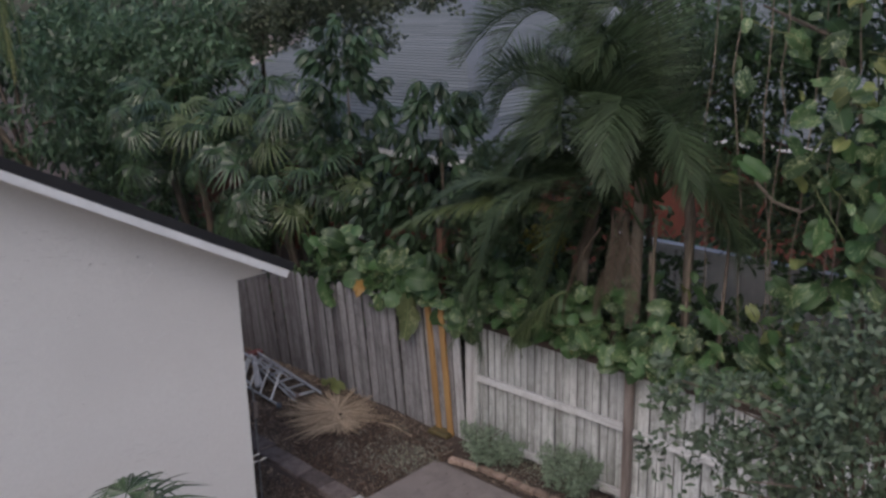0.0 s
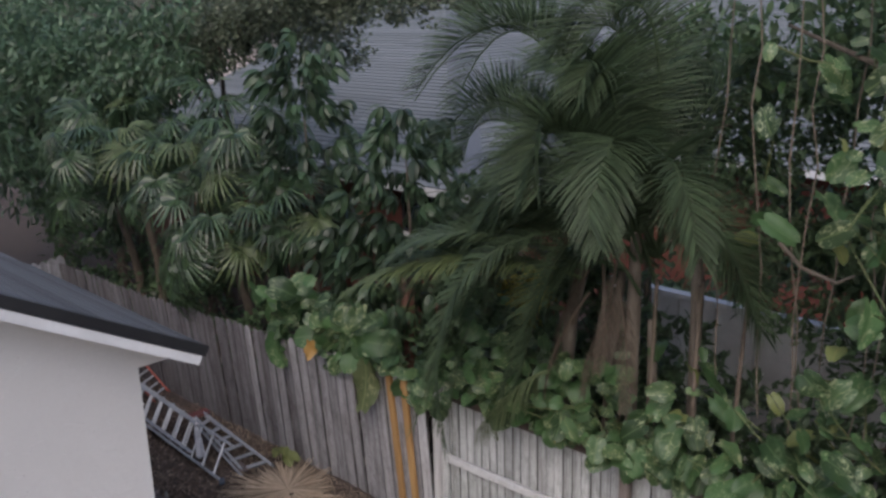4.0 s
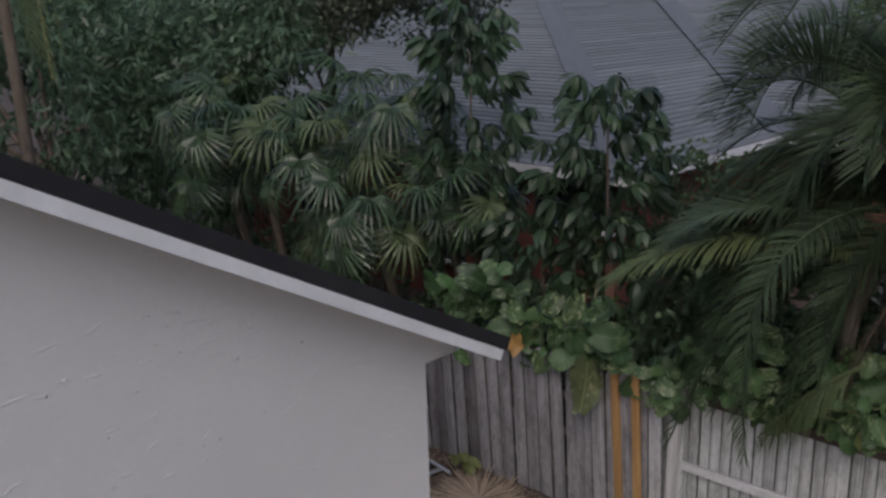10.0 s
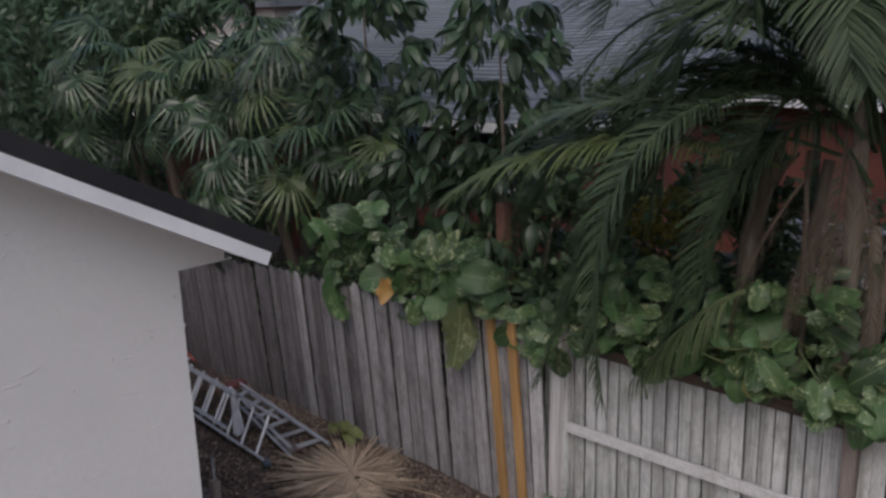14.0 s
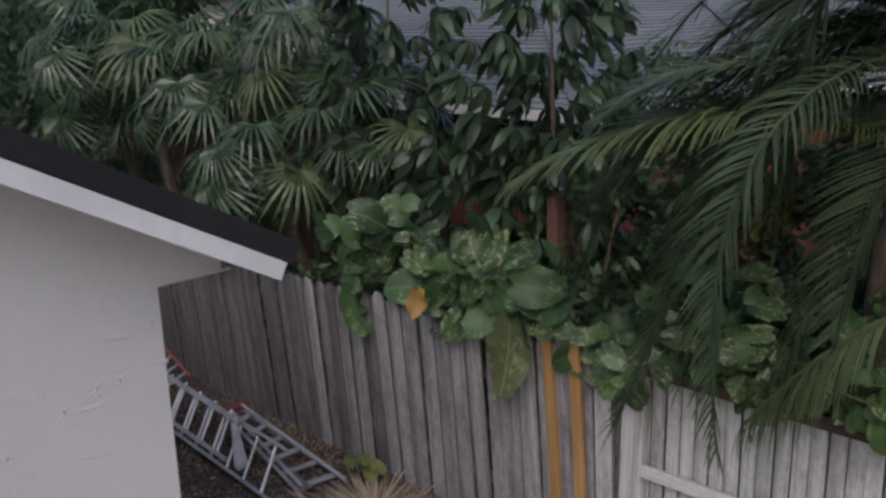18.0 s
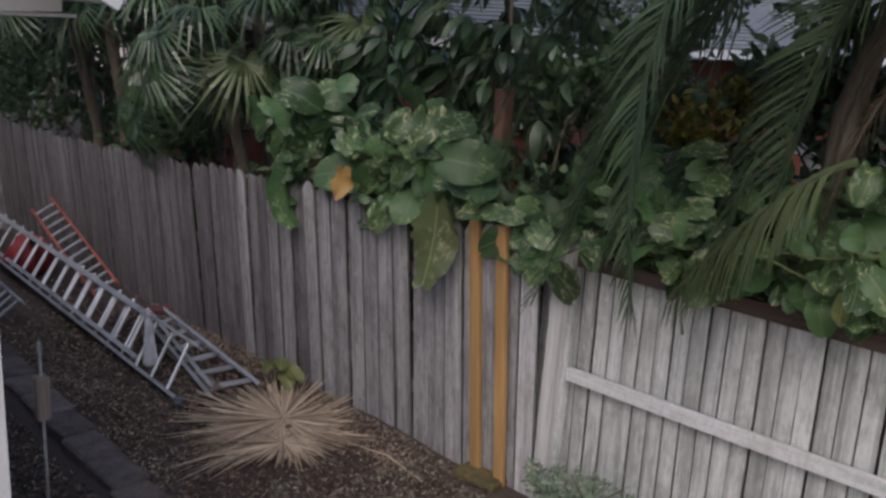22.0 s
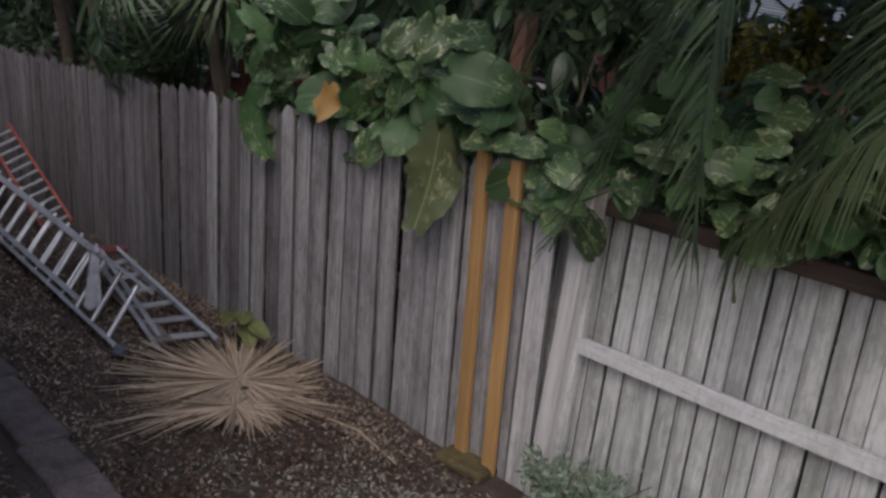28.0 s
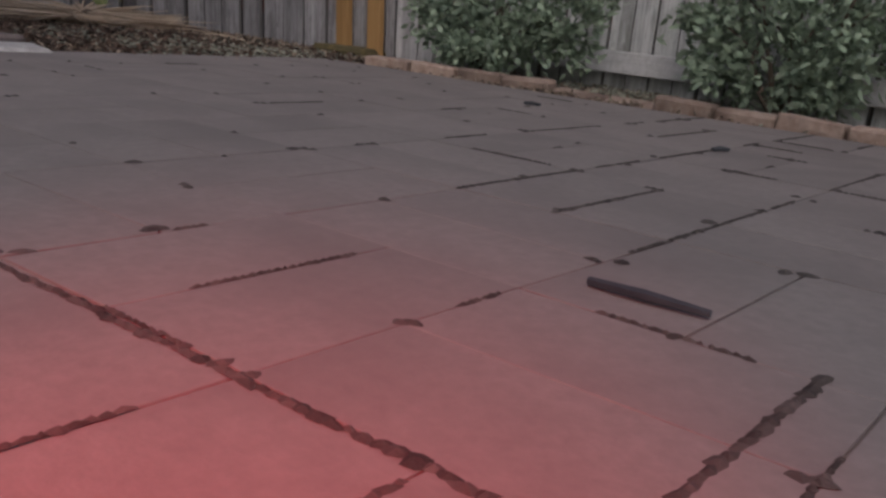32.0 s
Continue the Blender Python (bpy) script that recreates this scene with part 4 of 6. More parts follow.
for i in range(-8, 20):
    for j in range(-29, 8):
        gx0, gy0 = MOD * (i + 0.5), MOD * (j + 0.5)
        cx0, cy0 = -5.155 + gx0 - 0.04 * gy0, 5.70 + gy0 + 0.04 * gx0
        if cx0 < -7.16 or cy0 > 7.93 + 0.11 * (cx0 + 7.1):
            continue
        along_y = (i + j) % 2 == 0
        for s in (-1, 1):
            px, py = (cx0 + s * MOD / 4, cy0 + s * 0.04 * MOD / 4) if along_y else (cx0 - 0.04 * s * MOD / 4, cy0 + s * MOD / 4)
            m = pose(px + 5.2, py - 6.0, 0.010 + pr.uniform(-0.0006, 0.0006), pr.uniform(-0.1, 0.1), pr.uniform(-0.1, 0.1), (0 if along_y else 90) + 2.3 + pr.uniform(-0.3, 0.3))
            if -6.9 < cx0 < -3.4 and 5.0 < cy0 < 8.3 and count < 300:
                child("paver", PV[pr.randrange(6)], patio, m)
                count += 1
            else:
                vs, fs = turned(paver_verts(*PSIZE, pr), m)
                o = len(rest_v)
                rest_v += vs
                rest_f += [tuple(q + o for q in f) for f in fs]
        if not (-6.8 < cx0 < -2.5 and 5.0 < cy0 < 8.2):
            continue
        # grit gathers where joints meet, and along some joints, more of it further from the house
        for ex, ey in ((-MOD / 2, -MOD / 2), (0, -MOD / 2), (-MOD / 2, 0)):
            for q in range(pr.randrange(0, 4 if cx0 > -5.5 else 3)):
                grit_blob(cx0 + ex + pr.uniform(-0.018, 0.018), cy0 + ey + pr.uniform(-0.018, 0.018), pr.uniform(0.005, 0.014), pr.uniform(0.005, 0.014))
        wet = 0.14 + 0.6 * min(1, max(0, (cx0 + 5.6) / 0.8))
        for ex, ey, hx in ((-MOD / 2, 0, 0), (0, -MOD / 2, 1), (0, 0, 0 if along_y else 1)):
            lane = not hx and cx0 > -5.5 and cy0 > 6.4
            if lane or pr.random() < wet * (1.2 if not hx else 0.45):
                a, b = sorted((pr.uniform(-0.5, 0.5), pr.uniform(-0.5, 0.5))) if not lane or pr.random() < 0.6 else (-0.5, 0.5)
                n = max(2, int((b - a) * 34))
                for q in range(n):
                    u = (a + (b - a) * q / n) * MOD
                    gxx, gyy = (ex + u, ey) if hx else (ex, ey + u)
                    l1, l2 = pr.uniform(0.004, 0.013), pr.uniform(0.0015, 0.0055) * (pr.choice((0.4, 1.0, 1.7)) if lane else 1)
                    grit_blob(cx0 + gxx - 0.04 * gyy, cy0 + gyy + 0.04 * gxx, l1 if hx else l2, l2 if hx else l1)
# the long open joint near the landing spot
for q in range(46):
    u = q / 45
    grit_blob(-5.14 + 0.58 * u, 5.688 + 0.035 * u + pr.uniform(-0.002, 0.002), pr.uniform(0.008, 0.016), pr.uniform(0.003, 0.007) * (1 + 0.6 * u))
    if q < 22:
        grit_blob(-4.54 - 0.02 * u, 5.76 + 0.33 * u * 2, pr.uniform(0.004, 0.008), pr.uniform(0.01, 0.016))
M_PAVER_REST = surface("mauve_concrete_paver_field", (0.165, 0.142, 0.135), (0.208, 0.181, 0.173), (0.14, 0.12, 0.115), 60, 3.5, 0.9, 0.15, 0.035, island=True)
tagged(child("paver_field", data_of("paver_field", rest_v, rest_f, M_PAVER_REST), patio), kind="stuff")
tagged(child("joint_grit", data_of("joint_grit", grit_v, grit_f, M_GRIT), patio, None, "dark grit and moss in the joints"), kind="stuff")


# ---- leaf litter ----
def litter(seed, n, areas, size, mat, name, label):
    r = random.Random(seed)
    vs, fs = [], []
    drifts = []
    for k in range(n):
        x0, x1, y0, y1 = r.choice(areas)
        px, py = r.uniform(x0, x1), r.uniform(y0, y1)
        # half of the leaves lie in loose drifts
        if k % 40 == 0:
            drifts.append((px, py, x0, x1, y0, y1))
        elif k % 2:
            qx, qy, x0, x1, y0, y1 = r.choice(drifts)
            px, py = min(max(qx + r.gauss(0, 0.13), x0), x1), min(max(qy + r.gauss(0, 0.1), y0), y1)
        l, w = size * r.uniform(0.5, 1.3), size * r.uniform(0.25, 0.5)
        m = pose(px, py, 0.012 + r.uniform(0, 0.02), r.uniform(-60, 60), r.uniform(-60, 60), r.uniform(0, 360))
        o = len(vs)
        c = r.uniform(0.1, 0.5) * w
        vs += [m @ Vector(q) for q in ((0, -l / 2, 0), (-w / 2, 0, c), (0, 0, 0), (w / 2, 0, c), (0, l / 2, c * 0.6))]
        fs += [(o, o + 2, o + 1), (o, o + 3, o + 2), (o + 1, o + 2, o + 4), (o + 2, o + 3, o + 4)]
    return tagged(new(name, data_of(name, vs, fs, mat)), label, "leaf litter", kind="stuff")


litter(1, 11500, [(-9.5, -7.3, 6.75, 8.5), (-9.5, -7.3, 6.75, 8.5), (-10.5, -7.3, 5.6, 6.4), (-13.5, -9.5, 6.75, 8.55), (-12, -9.5, 6.75, 8.55), (-11.5, -8.0, 8.2, 8.58), (-10.5, -7.3, 5.6, 6.4)], 0.036, M_LITTER, "fallen_leaves", "scattered brown fallen leaves on soil")
litter(2, 1100, [(-8.6, -7.3, 6.9, 8.3), (-7.1, -5.0, 8.2, 8.8)], 0.034, M_LITTERG, "pale_fallen_leaves", "pale dry leaves scattered on the soil")
litter(5, 10000, [(-14.0, -8.6, 5.6, 6.45), (-14.0, -9.0, 6.75, 8.5), (-12.0, -9.2, 6.75, 8.5), (-12.5, -8.0, 8.1, 8.58)], 0.038, M_LITTERB, "brown_fallen_leaves", "brown fallen leaves covering the soil")
litter(6, 1000, [(-7.95, -7.3, 7.25, 8.05), (-7.7, -7.2, 7.5, 8.1), (-6.6, -5.8, 8.55, 8.8)], 0.036, M_LITTERG, "pale_ground_leaves", "low grey-green creeping leaves on the bare soil")
litter(3, 1500, [(-7.2, -2.0, 8.3, 8.85), (-7.2, -4.6, 8.28, 8.8)], 0.035, M_LITTER, "bed_leaves", "brown leaves under the fence")
litter(7, 1300, [(-7.16, -7.04, 5.6, 7.9), (-7.1, -6.2, 7.98, 8.22), (-6.4, -4.6, 8.12, 8.34), (-6.4, -5.9, 8.06, 8.34)], 0.03, M_LITTER, "edge_leaves", "leaf bits gathered along the paving edge")
litter(8, 900, [(-8.3, -7.3, 7.5, 8.4), (-8.0, -7.25, 7.3, 8.0)], 0.032, M_LITTERG, "grey_leaf_scatter", "grey-green dry leaves in the bare corner")
litter(9, 9000, [(-10.5, -7.2, 6.75, 8.5), (-9.0, -7.2, 6.75, 8.3), (-12.5, -9.5, 6.75, 8.5), (-11.0, -7.25, 5.6, 6.45)], 0.045, M_CHIP, "dark_mulch", "dark brown mulch chips over the soil")
litter(4, 150, [(-7.0, -4.0, 7.5, 8.2), (-6.6, -4.6, 6.2, 8.0), (-7.1, -5.5, 7.75, 8.1)], 0.024, M_LITTER, "paving_debris", "small leaf bits lying on the pavers")


# ---- vines on the fence ----
def leaf_set(seed, n, mat, length, width, heart=True):
    r = random.Random(seed)
    return [data_of("leaf", *blade(r, length * r.uniform(0.85, 1.15), width * r.uniform(0.85, 1.1), r.uniform(0.1, 0.6), r.uniform(0.1, 0.45), 10, heart, r.uniform(0.025, 0.06), 0.04), mat, True) for _ in range(n)]


PG = leaf_set(1, 9, M_POTHOS, 0.27, 0.245)
PV2 = leaf_set(2, 7, M_POTHOSV, 0.25, 0.2)
PY = leaf_set(3, 2, M_POTHOSY, 0.3, 0.22)


def vine(name, at, label, spots, seed, mix_v=0.2, scale=1.0, face=(0.55, -0.75), mix_y=0.0, dense=False, low=0.0):
    """Large heart leaves hung round spots (x, y, z, rx, ry, rz, count); they face the open yard."""
    r = random.Random(seed)
    ob = thing(name, at, label, "vine")
    for x, y, z, ex, ey, ez, n in spots:
        prev, stems = None, []
        for k in range(n + n * 2 // 5 if dense else n):
            p = Vector((x + r.gauss(0, 0.5) * ex, y + r.gauss(0, 0.5) * ey, z + r.gauss(0, 0.5) * ez))
            if p.z < low and p.x > -7.1:
                p.z = low + 0.25 * (low - p.z)
            az = math.atan2(face[1], face[0]) + r.gauss(0, 1.25)
            tip = Vector((math.cos(az), math.sin(az), r.uniform(-1.0, 0.3))).normalized()
            nrm = Vector((face[0] * 0.75 + r.gauss(0, 0.4), face[1] * 0.75 + r.gauss(0, 0.4), 0.7 + r.gauss(0, 0.35)))
            side = tip.cross(nrm).normalized()
            nrm = side.cross(tip)
            rot = Matrix((side, tip, nrm)).transposed().to_4x4()
            s = scale * r.choice((0.55, 0.75, 0.9, 1.05, 1.3))
            src = PV2 if r.random() < mix_v else PG
            if r.random() < mix_y:
                src, s = PY, s * 0.8
            child("leaf", r.choice(src), ob, Matrix.Translation(p - Vector(at)) @ rot @ Matrix.Scale(s, 4))
            if k % 3 == 0:
                q = p - Vector(at)
                if prev is not None:
                    stems.append([prev, prev.lerp(q, 0.5) + Vector((0, 0.03, -0.05))])
                prev = q
        path = [q for seg in stems for q in seg]
        if len(path) > 1:
            child("stem", data_of("stem", *tube(path, [0.007] * len(path), 5), M_STALK), ob)
    return ob


v1 = vine("pothos_vine", (-9.2, 8.6, 1.85), "lush pothos vine with large green leaves spilling over the fence", [
    (-10.4, 8.72, 2.05, 0.3, 0.12, 0.2, 9), (-9.7, 8.74, 2.25, 0.4, 0.15, 0.22, 14), (-9.0, 8.7, 2.1, 0.5, 0.15, 0.26, 16), (-8.4, 8.66, 2.15, 0.45, 0.15, 0.26, 15),
    (-8.0, 8.6, 2.05, 0.3, 0.12, 0.22, 10), (-9.5, 8.55, 1.85, 0.6, 0.1, 0.12, 9), (-8.7, 8.52, 1.75, 0.35, 0.08, 0.12, 8), (-9.2, 8.66, 1.95, 0.8, 0.08, 0.14, 14)], 7, 0.3, 0.72)


def front_leaf(x, z, size, turn, kind, r, parent, at, y=8.45):
    """A big leaf that faces the yard and the sky; turn: where its tip points, 0 to the east, 90 down."""
    face = Vector((0.5 + r.gauss(0, 0.5), -0.6 + r.gauss(0, 0.3), 0.5 + r.gauss(0, 0.45))).normalized()
    east = Vector((0.78, 0.62, 0))
    tip = east * math.cos(radians(turn)) - Vector((0, 0, 1)) * math.sin(radians(turn))
    tip = (tip - face * tip.dot(face)).normalized()
    rot = Matrix((tip.cross(face), tip, face)).transposed().to_4x4()
    p = Vector((x, y + r.uniform(-0.06, 0.06), z)) - tip * size * 0.5
    child("leaf", r.choice(PV2 if kind else PG), parent, Matrix.Translation(p - Vector(at)) @ rot @ Matrix.Scale(size / 0.335, 4))


lr = random.Random(19)
for x, z, size, turn, kind in ((-10.52, 2.23, 0.42, 170, 0), (-9.65, 2.48, 0.44, 15, 0), (-9.41, 2.32, 0.36, 10, 0), (-9.07, 2.17, 0.4, 30, 1), (-9.34, 1.96, 0.45, 175, 0), (-10.01, 1.66, 0.36, 110, 0), (-9.98, 1.56, 0.52, 100, 0), (-10.0, 1.86, 0.4, 80, 0), (-10.15, 2.0, 0.36, 120, 0),
                               (-8.72, 2.27, 0.3, 200, 0), (-8.52, 2.46, 0.4, 110, 0), (-8.36, 2.38, 0.36, 120, 1), (-8.6, 2.05, 0.38, 115, 1), (-8.31, 2.08, 0.32, 200, 0), (-8.01, 2.45, 0.32, -40, 0), (-7.84, 2.23, 0.42, 10, 0),
                               (-7.87, 2.05, 0.42, 35, 0), (-9.06, 1.62, 0.27, 160, 1), (-8.81, 1.63, 0.28, 100, 1), (-8.47, 1.81, 0.34, 95, 0), (-9.9, 2.25, 0.38, 120, 0)):
    front_leaf(x, z, size, turn, kind, lr, v1, (-9.2, 8.6, 1.85))
for k in range(44):
    front_leaf(lr.uniform(-10.45, -7.75), lr.gauss(2.08, 0.2), lr.uniform(0.2, 0.32), lr.uniform(20, 200), lr.random() < 0.3, lr, v1, (-9.2, 8.6, 1.85), 8.52)
big = blade(random.Random(9), 0.56, 0.36, 0.22, 0.16, 18, True, 0.07, 0.13)
child("large_leaf", data_of("large_leaf", *big, leafy("aged_pothos_leaf", (0.068, 0.1, 0.042), (0.14, 0.155, 0.07), 0.5, 0.25, 0, rib=(0.26, 0.3, 0.14), cream=(0.32, 0.32, 0.17), amount=0.1), True), v1, pose(1.06, -0.22, 0.06, -82, 6, 12), "large yellowing leaf hanging down")
child("orange_leaf", data_of("orange_leaf", *blade(random.Random(4), 0.2, 0.17, 0.5, 0.35, 10, True, 0.09, 0.16), M_ORANGE, True), v1, pose(0.27, -0.40, 0.19, -80, 0, 20), "orange dying leaf")

v2 = vine("pothos_vine", (-6.6, 8.75, 1.8), "pothos vine with variegated leaves hanging over the rail fence", [
    (-7.45, 8.55, 1.95, 0.4, 0.2, 0.24, 16), (-7.1, 8.5, 1.85, 0.22, 0.12, 0.16, 8), (-6.7, 8.7, 2.05, 0.5, 0.3, 0.3, 26),
    (-6.2, 8.65, 1.9, 0.45, 0.22, 0.26, 22), (-5.6, 8.7, 1.95, 0.5, 0.25, 0.3, 26), (-6.9, 9.3, 2.4, 0.5, 0.3, 0.25, 16), (-5.8, 9.0, 2.3, 0.4, 0.2, 0.2, 18), (-5.2, 8.95, 2.4, 0.4, 0.2, 0.25, 18), (-6.4, 9.0, 2.25, 0.4, 0.2, 0.2, 14),
    (-5.0, 8.75, 2.0, 0.5, 0.25, 0.35, 24), (-6.2, 9.25, 2.3, 0.6, 0.3, 0.2, 14), (-4.5, 8.8, 2.1, 0.5, 0.3, 0.4, 22), (-4.8, 8.65, 1.75, 0.4, 0.15, 0.25, 18), (-4.1, 8.7, 2.0, 0.5, 0.25, 0.4, 26), (-3.5, 8.7, 2.1, 0.5, 0.25, 0.45, 26), (-2.9, 8.7, 2.3, 0.5, 0.25, 0.5, 24), (-7.3, 8.5, 1.7, 0.1, 0.08, 0.12, 4), (-6.5, 8.66, 1.95, 0.25, 0.1, 0.15, 10), *[(-7.05 + 0.4 * q, 8.74, 1.98 - 0.05 * (q % 2), 0.3, 0.12, 0.16, 15) for q in range(8)]], 17, 0.5, 0.72, low=1.86)
for k, (x, y, z) in enumerate(((-5.5, 8.5, 1.95),)):
    child("yellow_leaf", PY[k % 2], v2, pose(x + 6.6, y - 8.75, z - 1.8, -60 + 15 * k, 10, 160 + 30 * k) @ Matrix.Scale(0.5, 4), "yellowed leaf")

child("hanging_shoot", data_of("hanging_shoot", *tube([(0.18, -0.05, 0.1), (0.2, -0.08, -0.1), (0.16, -0.07, -0.24), (0.19, -0.08, -0.34)], [0.004, 0.004, 0.003, 0.011], 5), M_STALK), v2)
# climbing vine on the tree at the fence's far stretch
v3 = vine("climbing_vine", (-2.9, 9.2, 3.5), "tall climbing vine with yellow-green variegated leaves on a tree", [
    (-3.5, 9.1, 5.3, 0.7, 0.4, 0.6, 9), (-2.6, 8.9, 4.7, 0.5, 0.4, 0.7, 24), (-2.4, 8.8, 3.8, 0.6, 0.4, 0.7, 34),
    (-2.8, 8.8, 3.1, 0.6, 0.4, 0.6, 13), (-3.9, 9.4, 4.9, 0.35, 0.3, 0.6, 5), (-4.2, 9.4, 3.95, 0.16, 0.1, 0.25, 5),
    (-1.7, 8.8, 4.4, 0.6, 0.4, 1.0, 26), (-3.3, 9.0, 2.5, 0.8, 0.3, 0.4, 11), (-2.1, 9.0, 5.6, 0.8, 0.4, 0.6, 18), (-4.3, 9.2, 2.5, 0.5, 0.3, 0.4, 12), (-2.6, 8.7, 4.2, 0.7, 0.35, 1.0, 24), (-3.2, 8.9, 5.2, 0.5, 0.35, 0.6, 6), (-3.95, 8.95, 4.15, 0.12, 0.1, 0.12, 3), (-2.25, 7.6, 4.85, 0.2, 0.2, 0.25, 4), (-2.35, 8.7, 5.3, 0.4, 0.25, 0.5, 14), (-2.2, 8.6, 4.3, 0.4, 0.25, 0.5, 16), (-2.3, 8.6, 3.4, 0.4, 0.25, 0.5, 14), (-2.9, 8.7, 4.4, 0.25, 0.2, 0.5, 8)], 27, 0.45, 0.78, (0.55, -0.75), 0.12)
rng = random.Random(3)
for k in range(7):
    x, y = -4.35 + 0.22 * k + rng.uniform(-0.1, 0.1), 9.35 + rng.uniform(-0.2, 0.2)
    pts, q = [], Vector((x, y, 5.9))
    for i in range(9):
        pts.append(q.copy() - Vector((-2.9, 9.2, 3.5)))
        q += Vector((rng.uniform(-0.08, 0.08), rng.uniform(-0.06, 0.06), -0.45))
    child("aerial_root", data_of("aerial_root", *tube(pts, [0.0065] * 9, 5), M_VINESTEM), v3)
child("bare_branch", data_of("bare_branch", *tube([(-1.0, 0.2, 0.35), (-0.75, 0.1, 0.2), (-0.45, 0.05, 0.15), (-0.3, 0, 0.25)], [0.02, 0.018, 0.015, 0.01], 6), M_VINESTEM), v3)
tk = thing("vine_tree", (-2.6, 9.6, 0), "tree trunk with limbs wrapped by climbing vine", "tree")
child("trunk", data_of("trunk", *tube([(0, 0, 0), (0.1, 0.0, 1.6), (-0.05, 0.1, 3.4), (0.1, 0, 5.2), (0.0, 0.1, 7.0)], [0.17, 0.14, 0.12, 0.1, 0.07], 9), M_BARK, True), tk)
for k, q in enumerate(((-1.4, -0.1, 5.6), (1.1, -0.4, 5.4), (-0.9, 0.2, 6.4), (0.7, 0.5, 6.2))):
    child("limb", data_of("limb", *tube([(0.0, 0.05, 3.6 + 0.5 * k), (q[0] * 0.5, q[1] * 0.5, q[2] - 0.3), q], [0.04, 0.028, 0.014], 6), M_BARK, True), tk)
cv, cf, cc = leaf_cloud(31, [(-0.2, 0.3, 6.3, 1.9, 1.2, 0.7), (0.9, 0.5, 5.2, 1.2, 0.9, 0.9), (-1.4, 0.6, 5.4, 0.8, 0.7, 0.5), (0.4, 0.5, 3.6, 1.2, 0.5, 1.4)], 5200, 0.17, 0.07, 0.5)
child("crown", data_of("crown", cv, cf, M_HEDGE), tk)


# ---- palms ----
rng = random.Random(77)
DEADF = data_of("dead_frond", *feather(rng, 1.5, -55, 35, 40, 0.22, 0.012), M_DEADB)
HUB = Vector((-5.18, 9.23, 0))
palm = thing("feather_palm", HUB, "large clumping feather palm with arching dark green fronds", "palm tree")
for hx, hy, hz, rr in ((0.0, 0.0, 3.78, 0.055), (-0.3, 0.25, 3.3, 0.045), (0.35, 0.35, 4.1, 0.05), (0.1, 0.15, 2.9, 0.04), (-0.58, 0.02, 3.4, 0.06)):
    child("trunk", data_of("trunk", *tube([(hx * 1.45, hy * 0.5, 0), (hx * 1.4, hy * 0.8, hz * 0.55), (hx * 1.3, hy, hz * 0.8), (hx, hy, hz)], [rr * 1.2, rr, rr * 1.25, rr * 0.9], 9), M_PTRUNK, True), palm)


def arched(ctrl, tip, mat, name="frond", label="", base=(0.0, 0.0, 3.75), **kw):
    """A frond from the crown by way of ctrl to tip, both in the place's own metres."""
    me = data_of(name, *feather_along(random.Random(int(1000 * abs(tip[0] + tip[2]))), base, Vector(ctrl) - HUB, Vector(tip) - HUB, **kw), mat)
    return child(name, me, palm, None, label)


# fronds that arch out over the fence and hang into the yard
for ctrl, tip, hang in (((-5.85, 8.64, 6.65), (-6.65, 7.92, 5.1), 1.0), ((-5.0, 8.9, 6.9), (-5.5, 8.3, 5.3), 0.9), ((-6.28, 7.2, 4.3), (-6.05, 7.58, 1.9), 0.5), ((-6.1, 8.4, 5.6), (-6.12, 8.2, 3.0), 0.4),
                        ((-6.2, 8.7, 5.2), (-7.05, 8.5, 3.3), 0.9), ((-6.4, 8.6, 5.8), (-6.95, 8.45, 4.4), 0.9), ((-6.8, 8.3, 4.4), (-7.35, 8.1, 2.35), 0.7),
                        ((-6.4, 8.2, 4.6), (-6.8, 8.05, 1.95), 0.5), ((-5.5, 8.4, 5.6), (-5.5, 8.0, 4.2), 0.7), ((-5.0, 8.4, 5.6), (-4.7, 8.1, 4.0), 0.7),
                        ((-6.7, 9.0, 5.3), (-7.6, 8.8, 3.2), 0.9), ((-6.3, 8.9, 4.6), (-7.25, 8.7, 2.3), 0.7)):
    front = ctrl[1] < 8
    lift = 0.75 if tip[2] > 4.0 else 0.1
    arched(ctrl, tip, M_PALM, hang=1.1 if front else hang * (0.35 if lift > 0.5 else 1), leaf=0.36 if front else 0.5, lift=lift)
    for k in range(0 if front else 2):
        j = lambda w: Vector((rng.uniform(-w, w), rng.uniform(-w, w) * 0.6 + 0.06, rng.uniform(-w, w * 0.4)))
        arched(Vector(ctrl) + j(0.4), Vector(tip) + j(0.34), M_PALM, hang=hang * rng.uniform(0.7, 1.5) * (0.4 if lift > 0.5 else 1), lift=lift, base=(rng.uniform(-0.3, 0.2), rng.uniform(-0.1, 0.3), rng.uniform(3.2, 3.9)))
